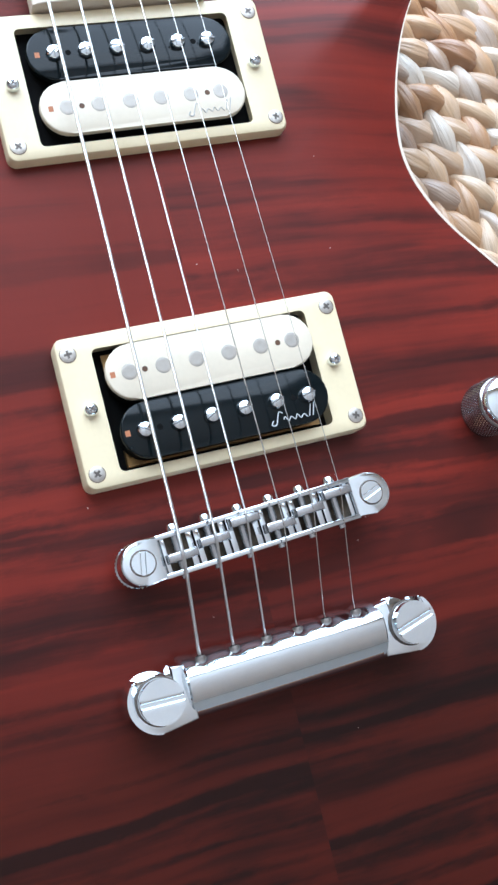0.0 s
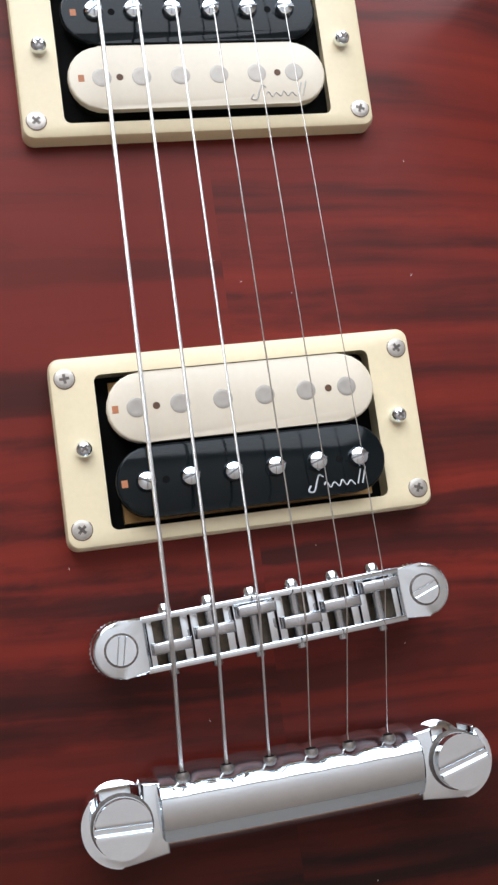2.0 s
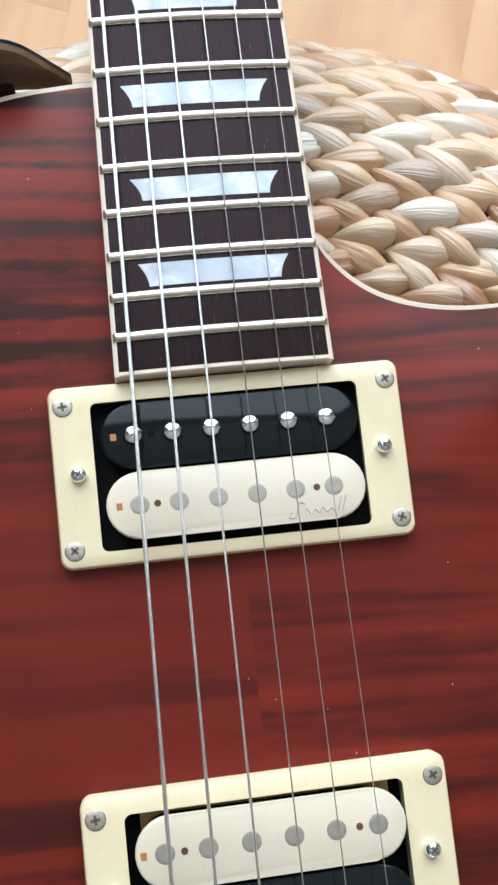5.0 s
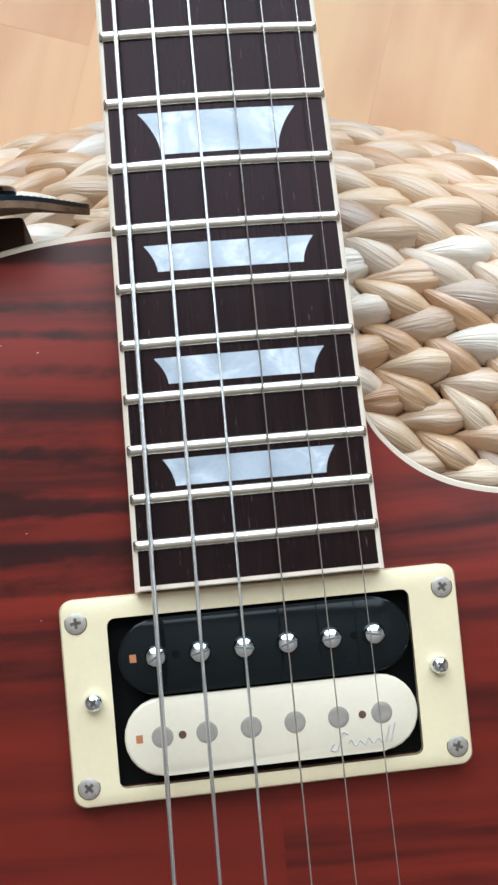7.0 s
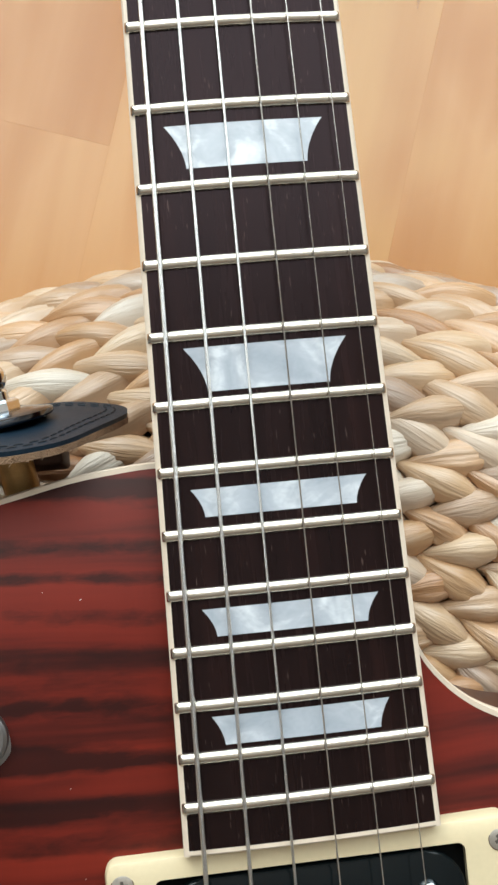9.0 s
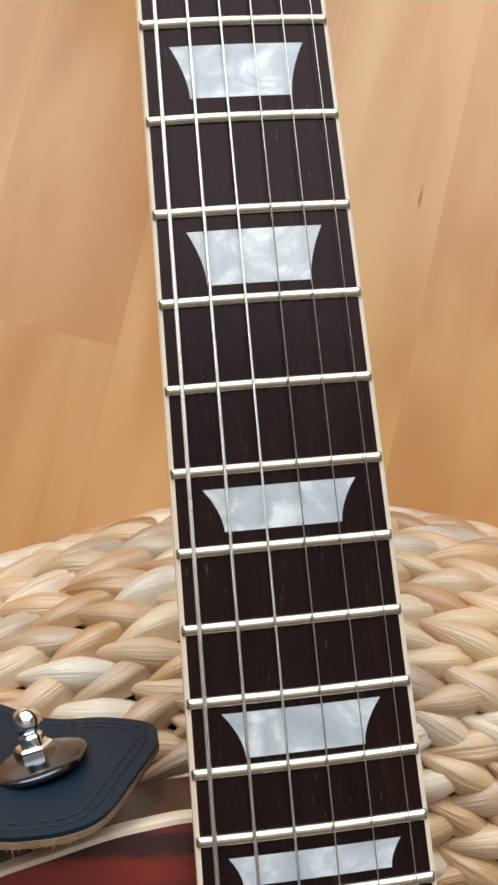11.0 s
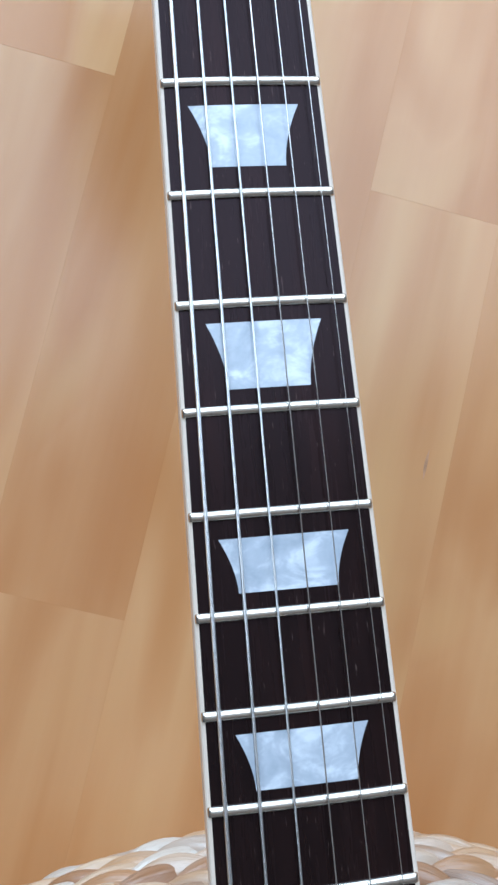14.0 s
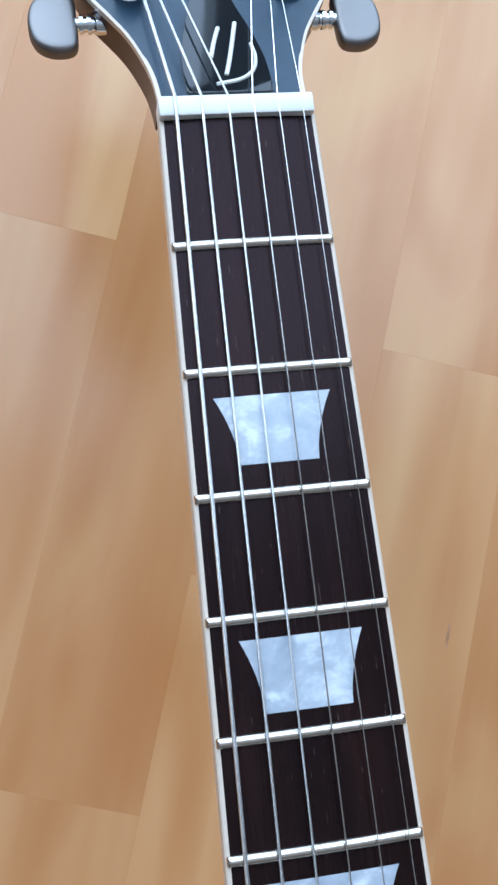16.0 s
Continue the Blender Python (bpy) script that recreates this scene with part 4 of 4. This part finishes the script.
        x, yy = cx + sx * 0.0398, (y0 + y1) / 2 + 0.0003
        cross_screw(x, yy, zr(x, yy) + 0.0012, 0.00205, 0.0016, pu, "height_screw", turn=0.7 * sx)
        bm = lathe(bmesh.new(), [(0.0012, -0.001), (0.0012, 0.001)], Matrix.Translation((x, yy, zr(x, yy))), 12)
        part("screw_shank", bm, M_CHROME, pu)
    # maker's mark: a swash, a run of small waves and two tall strokes
    bm = bmesh.new()
    yy = (slug_y if ink is M_GREYINK else screw_y) - 0.0070
    x = cx + 0.0128
    z = ztop + 0.00007
    wave = [(0.0040 + 0.00042 * i, 0.0010 + 0.0008 * math.sin(i * 1.25) * (0.75 + 0.25 * math.sin(i * 0.7))) for i in range(20)]
    for stroke, width in ((spline([(0.0006, 0.0012), (-0.0002, 0.0000), (0.0012, -0.0003), (0.0022, 0.0020), (0.0030, 0.0036), (0.0041, 0.0030)], 4, closed=False), 0.00020),
                          (spline(wave, 3, closed=False), 0.00016), ([(0.0126, 0.0004), (0.0138, 0.0040)], 0.00018), ([(0.0138, 0.0004), (0.0151, 0.0044)], 0.00018)):
        tube(bm, [(x + u, yy + v, z) for u, v in stroke], width, 4)
    part("maker_mark", bm, ink, pu, "small mark of thin strokes")


def build_bridge():
    zt = -0.0008
    ax, ay, bx, by = -0.0382, -0.0071, 0.0358, -0.0037
    turn = math.atan2(by - ay, bx - ax)
    mid = Vector(((ax + bx) / 2, (ay + by) / 2, 0))
    m = Matrix.Translation((mid.x, mid.y, zt)) @ pose(0, 0, 0, 0, 0, math.degrees(turn))
    hl, r = 0.0370, 0.0065
    # base, then rails, dividers and end pieces
    x0, x1 = -0.0308, 0.0306
    cell = (x1 - x0) / 6
    # base toned dark brown: shade of the saddle openings put into the metal
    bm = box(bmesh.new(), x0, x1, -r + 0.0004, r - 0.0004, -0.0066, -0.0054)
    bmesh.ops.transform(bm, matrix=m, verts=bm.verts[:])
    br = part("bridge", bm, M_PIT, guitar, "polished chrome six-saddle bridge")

    def piece(name, bm, label="", material=None):
        bmesh.ops.transform(bm, matrix=m, verts=bm.verts[:])
        part(name, bm, material or M_CHROME, br, label)

    for y in (-r, r - 0.0016):
        piece("rail", box(bmesh.new(), x0 - 0.001, x1 + 0.001, y, y + 0.0016, -0.0062, 0.0, 0.0004))
    for k in range(7):
        xc = x0 + cell * k
        wide = 0.0021 if 0 < k < 6 else 0.0016
        piece("divider", box(bmesh.new(), xc - wide, xc - 0.00025, -r + 0.0014, r - 0.0014, -0.0062, -0.0011, 0.0002))
        piece("divider", box(bmesh.new(), xc + 0.00025, xc + wide, -r + 0.0014, r - 0.0014, -0.0062, -0.0011, 0.0002))
    for s, xe in ((-1, x0), (1, x1)):
        arc = [(s * hl + s * r * math.cos(a), r * math.sin(a)) for a in [math.pi / 2 * (1 - i / 8) for i in range(17)]]
        piece("end_piece", prism(bmesh.new(), [(xe, -r), (xe, r)] + arc, -0.0066, 0.0, 0.0007, 3), "rounded chrome bridge end")
    for k in range(6):
        cx = x0 + cell * (k + 0.5)
        sy = (m.inverted() @ Vector((STRING_BRIDGE[k][0], STRING_BRIDGE[k][1], 0))).y
        bm = bmesh.new()
        prism(bm, [(cx - 0.0046, sy - 0.0014), (cx + 0.0046, sy - 0.0014), (cx + 0.0046, sy + 0.0013), (cx - 0.0046, sy + 0.0013)], -0.0007, STRING_Z[k] - zt - GAUGE[k] / 2, 0.0005, 2)
        box(bm, cx - 0.0029, cx + 0.0029, sy - 0.0012, sy + 0.0012, -0.005, -0.0005)
        bmesh.ops.transform(bm, matrix=m, verts=bm.verts[:])
        part("saddle", bm, M_NICKEL, br, "dull nickel string saddle")
        bm = tube(bmesh.new(), [m @ Vector((cx, -r - 0.0012, -0.0026)), m @ Vector((cx, r + 0.001, -0.0026))], 0.0012, 10)
        part("saddle_screw", bm, M_NICKEL, br, "nickel intonation screw")
        bm = tube(bmesh.new(), [m @ Vector((cx, r - 0.0002, -0.0022)), m @ Vector((cx, r + 0.0011, -0.0022)), m @ Vector((cx, r + 0.0020, -0.0022))], [0.0019, 0.0019, 0.0012], 14)
        part("screw_head", bm, M_CHROME, br)
    for (x, y), ang in (((ax, ay), 79), ((bx, by), 20)):
        p = Matrix.Translation((x, y, zt))
        bm = slotted(bmesh.new(), x, y, zt - 0.001, zt + 0.0005, 0.0034, 0.0012, 0.00035, ang, 0.0002)
        part("post_screw", bm, M_CHROME, br, "slotted chrome post")
        # dark disc for the shade in the gap round the post
        bm = lathe(bmesh.new(), [(0.0039, -0.001), (0.0039, 0.00012)], p, 24)
        part("post_gap", bm, M_RECESS, br)
        bm = bmesh.new()
        q = Matrix.Translation((x, y, zt - 0.0116))
        prof = [(0.0, 0.0), (0.0062, 0.0), (0.0068, 0.0004), (0.0068, 0.0026), (0.0062, 0.0031), (0.0, 0.0031)]
        lathe(bm, prof, q, 72)
        for v in bm.verts:
            c = q.inverted() @ v.co
            rad = math.hypot(c.x, c.y)
            if rad > 0.0066:
                k = round(math.atan2(c.y, c.x) / (2 * math.pi) * 72)
                s = 1 - (0.045 if k % 2 else 0)
                v.co = q @ Vector((c.x * s, c.y * s, c.z))
        part("thumbwheel", bm, M_CHROME, br, "knurled chrome height wheel")
        bm = tube(bmesh.new(), [(x, y, middle_top(y) - 0.001), (x, y, zt - 0.005)], 0.0030, 14)
        part("post", bm, M_CHROME, br)


def build_tailpiece():
    l, r = Vector((-0.0423, -0.0456, 0)), Vector((0.0388, -0.0451, 0))
    # bar: arched section swept along x, with a sloping back that is notched at each string
    crest = spline([(-0.0090, -0.0155), (-0.0091, -0.0125), (-0.0080, -0.0088), (-0.0052, -0.0058), (-0.0015, -0.0041), (0.0022, -0.0037), (0.0048, -0.0046), (0.0062, -0.0064), (0.0078, -0.0098), (0.0086, -0.0155)], 4, closed=False)
    bm = bmesh.new()
    rings = []
    count = 120
    for i in range(count + 1):
        x = -0.0337 + (0.0300 + 0.0337) * i / count
        k = 0.94 if i in (0, count) else 1.0
        bow = 0.0008 * (1 - (x / 0.032) ** 2)
        notch = max(math.exp(-((x - tx) / 0.0019) ** 2) for tx in TAIL_X)
        ring = []
        for y, z in crest:
            back_side = min(1.0, max(0.0, (y - 0.0040) / 0.0030))
            ring.append(bm.verts.new((x, -0.0446 + y * 1.05 * k - 0.0007 * notch * back_side, -0.0125 + (z + 0.0125) * k + bow - 0.0004 * notch * back_side)))
        rings.append(ring)
    n = len(crest)
    for a, b in zip(rings, rings[1:]):
        for k in range(n):
            bm.faces.new((a[k], a[(k + 1) % n], b[(k + 1) % n], b[k]))
    bm.faces.new(rings[0])
    bm.faces.new(rings[-1][::-1])
    tail = part("tailpiece", bm, M_CHROME, guitar, "polished chrome stop tailpiece")
    for c, s, ang in ((l, -1, -3), (r, 1, 14)):
        # end lobe: a flat hook, open towards the bridge, round the stud
        inner = -0.0322 if s < 0 else 0.0288
        slot = 0.0050
        arc = [(c.x + s * 0.0092 * math.cos(a), c.y + 0.0092 * math.sin(a)) for a in [math.radians(52) - math.radians(142) * i / 18 for i in range(19)]]
        pts = [(inner, c.y + 0.0078), (c.x - s * slot, c.y + 0.0086)] + [(c.x - s * slot * math.cos(a), c.y - slot * math.sin(a)) for a in [math.pi * i / 12 for i in range(13)]] + [(c.x + s * slot, c.y + 0.0070)] + arc + [(inner, c.y - 0.0080)]
        bm = prism(bmesh.new(), pts, -0.0150, -0.0064, 0.0007, 3)
        part("lobe", bm, M_CHROME, tail, "flat chrome end hook")
        p = Matrix.Translation((c.x, c.y, 0))
        bm = lathe(bmesh.new(), [(0.0042, middle_top(c.y) - 0.001), (0.0042, -0.0064), (0.0058, -0.0062), (0.0064, -0.0054), (0.0066, -0.0048)], p, 36)
        slotted(bm, c.x, c.y, -0.0050, -0.0018, 0.0065, 0.0011, 0.0009, ang, 0.0004)
        part("stud", bm, M_CHROME, tail, "slotted chrome mounting stud")
        # gap round the stud shown by a disc with shade in its colour
        bm = lathe(bmesh.new(), [(0.0071, -0.0070), (0.0071, -0.0062)], p, 36)
        part("stud_gap", bm, M_RECESS, tail)
        bm = lathe(bmesh.new(), [(0.0082, middle_top(c.y) - 0.001), (0.0082, middle_top(c.y) + 0.0006), (0.0076, middle_top(c.y) + 0.0010)], p, 32)
        part("bushing", bm, M_CHROME, tail, "chrome bushing set in the top")
    for x in TAIL_X:
        # ferrules coloured dark to stand for shaded sockets
        bm = tube(bmesh.new(), [(x, -0.0368, -0.0084), (x, -0.0374, -0.0084), (x, -0.0392, -0.0084)], [0.0014, 0.0017, 0.0017], 16)
        ferrule = part("string_ferrule", bm, M_RECESS, tail, "small string ferrule, coloured dark for the shaded socket")
        # black disc painted for the dark inside of the string hole
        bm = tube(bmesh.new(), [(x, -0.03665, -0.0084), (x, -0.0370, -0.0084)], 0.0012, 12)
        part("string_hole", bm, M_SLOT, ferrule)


NUT_X = [-0.0165, -0.0096, -0.0026, 0.0041, 0.0107, 0.0171]
STRING_BRIDGE = [(-0.0271, -0.0077), (-0.0166, -0.0055), (-0.0062, -0.0022), (0.0044, -0.0062), (0.0148, -0.0039), (0.0250, -0.0010)]
STRING_Z = [0.0026, 0.0030, 0.0032, 0.0030, 0.0026, 0.0021]
TAIL_X = [-0.0273, -0.0167, -0.0064, 0.0038, 0.0132, 0.0233]
GAUGE = [0.00106, 0.00084, 0.00063, 0.00042, 0.00032, 0.00025]


def build_strings():
    for k in range(6):
        r = GAUGE[k] / 2
        bx, by = STRING_BRIDGE[k]
        s = -1 if k < 3 else 1
        j = k if k < 3 else 5 - k
        px, py = peg_at(s, j)
        zb = STRING_Z[k]
        zn = 0.0019 + r
        pts = [(TAIL_X[k], -0.0368, -0.0083), (TAIL_X[k], -0.0344, -0.0080), (bx, by - 0.0016, zb - 0.0006), (bx, by, zb), (bx, by + 0.002, zb)]
        for i in range(1, 12):
            t = i / 12
            pts.append((bx + (NUT_X[k] - bx) * t, by + 0.002 + (SCALE - by - 0.002) * t, zb + (zn - zb) * t))
        pts += [(NUT_X[k], SCALE + 0.001, zn), (NUT_X[k], SCALE + 0.005, zn - 0.0002)]
        ex = px - s * 0.0028
        for t in (0.35, 0.7, 1.0):
            pts.append((NUT_X[k] + (ex - NUT_X[k]) * t, SCALE + 0.005 + (py - SCALE - 0.005) * t, zn + (head_z(py) + 0.0035 - zn) * t))
        bm = tube(bmesh.new(), pts, r, 8)
        for i in range(4):
            lathe(bm, [(0.0030, 0.0), (0.0030 + 2 * r, r), (0.0030, 2 * r)], Matrix.Translation((px, py, head_z(py) + 0.0022 + i * 2 * r)) @ pose(0, 0, 0, -14), 16)
        part("string", bm, M_WOUND if k < 3 else M_PLAIN, guitar, "wound steel string" if k < 3 else "plain steel string")


def build_controls():
    # knurled dome knob; its skirt's dark reflections are put into the chrome tone
    p = Matrix.Translation((0.0926, 0.0143, middle_top(0.0143) - 0.0012))
    bm = lathe(bmesh.new(), [(0.0094, 0.0), (0.0094, 0.0006), (0.0091, 0.001), (0.0091, 0.0130), (0.0088, 0.0135), (0.0080, 0.0140), (0.0, 0.0141)], p, 64)
    knob = part("control_knob", bm, M_KNOB, guitar, "chrome knob with a knurled skirt, dark reflections in its tone")
    bm = lathe(bmesh.new(), [(0.0080, 0.0139), (0.0080, 0.0146), (0.0086, 0.0151), (0.0085, 0.0158), (0.0078, 0.0168), (0.0055, 0.0174), (0.0, 0.0176)], p, 64)
    part("cap", bm, M_CHROME, knob, "smooth bright chrome cap")
    bm = bmesh.new()
    rows, cols = 9, 60
    for i in range(rows):
        for k in range(cols):
            a = 2 * math.pi * (k + 0.5 * (i % 2)) / cols
            h = 0.0016 + 0.0112 * (i + 0.5) / rows
            d, w = 0.00040, 0.00062
            c, t = Vector((math.cos(a), math.sin(a), 0)), Vector((-math.sin(a), math.cos(a), 0))
            o = c * 0.0091 + Vector((0, 0, h))
            q = [bm.verts.new(p @ v) for v in (o + t * w * 0.8, o + Vector((0, 0, w)), o - t * w * 0.8, o - Vector((0, 0, w)), o + c * d)]
            for e in range(4):
                bm.faces.new((q[e], q[(e + 1) % 4], q[4]))
    part("knurling", bm, M_KNOB, knob, "diamond knurling", smooth=False)
    # toggle switch
    p = Matrix.Translation((-0.0715, 0.195, middle_top(0.195) - 0.001))
    bm = lathe(bmesh.new(), [(0.0078, 0.0), (0.0078, 0.0008), (0.0068, 0.001), (0.0068, 0.0038), (0.0060, 0.0044), (0.0035, 0.0042), (0.0030, 0.0030), (0.0, 0.0030)], p, 40)
    sw = part("pickup_selector", bm, M_SATIN, guitar, "grey metal selector switch nut")
    bm = tube(bmesh.new(), [p @ Vector((0, 0, 0.002)), p @ Vector((-0.003, 0.001, 0.010)), p @ Vector((-0.0045, 0.0015, 0.014)), p @ Vector((-0.006, 0.002, 0.019)), p @ Vector((-0.0064, 0.0021, 0.0205))], [0.0012, 0.0012, 0.0024, 0.0026, 0.0012], 12)
    part("lever", bm, M_RING, sw, "cream-tipped lever")
    # strap button with a lock ball, standing out of the upper side
    nrm = Vector((-0.16, 0.95, 0.20)).normalized()
    base = Vector((-0.0631, 0.2667, -0.0240))
    m = Matrix.Translation(base) @ nrm.to_track_quat("Z", "Y").to_matrix().to_4x4()
    bm = lathe(bmesh.new(), [(0.0045, -0.030), (0.0045, -0.0042)], m, 20)
    btn = part("strap_button", bm, M_BRASS, guitar, "metal strap button shaft")
    bm = lathe(bmesh.new(), [(0.0060, -0.0006), (0.0120, -0.0006), (0.0125, -0.0002), (0.0126, 0.0003), (0.0125, 0.0009), (0.0120, 0.0013), (0.0100, 0.0017), (0.0080, 0.0023), (0.0062, 0.0026), (0.0, 0.0027)], m, 72)
    part("flange", bm, M_WASHER, btn, "bright metal washer disc")
    bm = lathe(bmesh.new(), [(0.0048, 0.0020), (0.0050, 0.0024), (0.0050, 0.0046), (0.0043, 0.0052), (0.0, 0.0052)], m, 6)
    part("collar", bm, M_CHROME, btn, "chrome hexagonal nut", smooth=False)
    bm = lathe(bmesh.new(), [(0.0030, 0.0050), (0.0030, 0.0072), (0.0024, 0.0079)] + [(0.0037 * math.sin(a), 0.0108 - 0.0037 * math.cos(a)) for a in [0.75 + (math.pi - 0.75) * i / 10 for i in range(11)]], m, 28)
    part("lock_ball", bm, M_CHROME, btn, "polished chrome ball stud")
    bm = lathe(bmesh.new(), [(0.0085, -0.0285), (0.0095, -0.0275), (0.0095, -0.0258), (0.0085, -0.0250)], m, 28)
    part("cup", bm, M_BRASS, btn, "brass button foot against the side")


def build_strap():
    strap = thing("guitar_strap", "black leather guitar strap end with suede underside, on the strap button", "strap")
    strap.matrix_world = LAY
    e3 = Vector((0.08, 0.958, 0.30)).normalized()
    e2 = Vector((0.0, -0.30, 0.958)).normalized()
    e1 = e2.cross(e3).normalized()
    if e1.x > 0:
        e1 = -e1
    p0 = Vector((-0.0330, 0.2678, -0.0340))
    top = spline([(0.0, 0.0015), (0.0028, 0.0100), (0.0062, 0.0190), (0.0102, 0.0300), (0.0128, 0.0356), (0.0160, 0.0396), (0.0205, 0.0417), (0.027, 0.0420), (0.040, 0.0410), (0.070, 0.036), (0.11, 0.033), (0.16, 0.031)], 5, closed=False)
    low = spline([(0.0, 0.0), (0.0002, -0.0040), (0.0012, -0.0072), (0.0040, -0.0098), (0.012, -0.0116), (0.0225, -0.0136), (0.032, -0.0170), (0.0435, -0.0262), (0.056, -0.0312), (0.075, -0.0335), (0.11, -0.033), (0.16, -0.031)], 5, closed=False)

    def at(pts, s):
        for (a, b), (c, d) in zip(pts, pts[1:]):
            if a <= s <= c:
                return b + (d - b) * (s - a) / max(c - a, 1e-9)
        return pts[-1][1]

    def place(s, w, lift=0.0):
        q = p0 + e1 * s + e2 * w + e3 * lift
        q += e3 * 0.0012 * math.sin(s * 120 + 0.6) * min(1, s / 0.02)
        sag = max(0.0, s - 0.05)
        q.z -= 2.1 * sag * sag
        q.y += 0.25 * sag
        return q

    ss = [0.0, 0.0003, 0.0010, 0.002, 0.0035, 0.006, 0.008, 0.010, 0.0115, 0.013, 0.0145, 0.016, 0.018, 0.0205, 0.023, 0.026, 0.033, 0.04, 0.05, 0.06, 0.075, 0.09, 0.105, 0.12, 0.14, 0.16]
    nv = 10

    def sheet(z0, z1, shrink):
        bm = bmesh.new()
        a, b = [], []
        for s in ss:
            hi, lo = at(top, s) - shrink, at(low, s) + shrink
            if hi < lo:
                hi = lo = (hi + lo) / 2
            so = max(s, shrink)
            a.append([bm.verts.new(place(so, lo + (hi - lo) * k / nv, z0)) for k in range(nv + 1)])
            b.append([bm.verts.new(place(so, lo + (hi - lo) * k / nv, z1)) for k in range(nv + 1)])
        for g in (a, b):
            for r0, r1 in zip(g, g[1:]):
                for k in range(nv):
                    bm.faces.new((r0[k], r0[k + 1], r1[k + 1], r1[k]))
        for i in range(len(ss) - 1):
            bm.faces.new((a[i][0], a[i + 1][0], b[i + 1][0], b[i][0]))
            bm.faces.new((a[i][nv], a[i + 1][nv], b[i + 1][nv], b[i][nv]))
        for k in range(nv):
            bm.faces.new((a[0][k], a[0][k + 1], b[0][k + 1], b[0][k]))
            bm.faces.new((a[-1][k], a[-1][k + 1], b[-1][k + 1], b[-1][k]))
        return bm

    part("leather", sheet(-0.0011, 0.0, 0.0003), M_LEATHER, strap, "dark blue-black smooth leather face")
    part("suede_backing", sheet(-0.0027, -0.0011, 0.0), M_SUEDE, strap, "rough tan suede backing")
    # folded inner tab between the strap and the body
    bm = bmesh.new()
    prism(bm, rounded_rect(-0.0740, 0.2555, -0.0500, 0.2640, 0.0012, 3), -0.0480, -0.0290, 0.0006, 2)
    part("inner_tab", bm, M_TAB, strap, "dark brown folded leather tab")
    # stitching along both edges
    rim_line = [Vector(q) for q in low[::-1] if q[0] < 0.1] + [Vector(q) for q in top if 0 < q[0] < 0.1]
    for inset in (0.0034, 0.0056):
        inner_line = []
        for a, b, c in zip(rim_line, rim_line[1:], rim_line[2:]):
            d = (c - a).normalized()
            q = b + Vector((-d.y, d.x)) * -inset
            if min((q - e).length for e in rim_line) > inset * 0.97:
                inner_line.append(q)
        lengths = [0.0]
        for a, b in zip(inner_line, inner_line[1:]):
            lengths.append(lengths[-1] + (b - a).length)

        def along(t):
            for i in range(len(lengths) - 1):
                if lengths[i] <= t <= lengths[i + 1]:
                    return inner_line[i].lerp(inner_line[i + 1], (t - lengths[i]) / max(lengths[i + 1] - lengths[i], 1e-9))
            return inner_line[-1]

        t = 0.001
        while t < lengths[-1] - 0.003:
            ends = [along(t + 0.0007 * i) for i in range(4)]
            bm = tube(bmesh.new(), [place(q.x, q.y, h) for q, h in zip(ends, (0.0, 0.00012, 0.00012, 0.0))], 0.00026, 5)
            part("stitch", bm, M_THREAD, strap)
            t += 0.0034
    # loose suede fibres along the cut edge
    rng = random.Random(3)
    bm = bmesh.new()
    for _ in range(260):
        s = rng.uniform(0.004, 0.12)
        q = place(s, at(top, s), rng.uniform(-0.0027, -0.0012))
        d = (e2 * rng.uniform(0.4, 1) + e1 * rng.uniform(-0.8, 0.8) + e3 * rng.uniform(-0.7, 0.3)) * rng.uniform(0.0006, 0.0022)
        tube(bm, [q, q + d * 0.6, q + d + Vector((0, 0, rng.uniform(-0.0004, 0.0004)))], [0.00009, 0.00007, 0.00003], 3)
    part("fibres", bm, M_SUEDE, strap, "frayed tan fibres")


def build_dust():
    """A few pale specks on the top."""
    rng = random.Random(8)
    bm = bmesh.new()
    for _ in range(60):
        x, y = rng.uniform(-0.085, 0.085), rng.uniform(-0.08, 0.235)
        z = middle_top(y) - (carve(0.05 - (abs(x) - 0.04)) if abs(x) > 0.05 else 0)
        a, l = rng.uniform(0, 3.1), rng.uniform(0.0001, 0.00035)
        d = Vector((math.cos(a), math.sin(a), 0)) * l
        o = Vector((x, y, z + 0.0001))
        tube(bm, [o - d, o, o + d], [0.00005, 0.0001, 0.00005], 4)
    tagged(part("dust_specks", bm, M_DUST, guitar, "pale dust specks"), "pale dust specks", kind="stuff")


build_body()
build_neck()
build_head()
build_pickup("neck_pickup", -0.0001, 0.1189, 0.1655, -0.0052, 0.045, (35, 12, -8, 20, 5, -12), 0.0502, 0.1333, 0.1512, -0.0040, "cream neck pickup ring with black and cream coils", M_GREYINK)
build_pickup("bridge_pickup", -0.0008, 0.0170, 0.0632, -0.0080, 0.030, (-30, 15, 30, 8, 18, 12), 0.0528, 0.0487, 0.0307, -0.0044, "cream bridge pickup ring with cream and black coils", M_SILVERINK)
build_bridge()
build_tailpiece()
build_strings()
build_controls()
build_strap()
build_dust()
build_pouf()
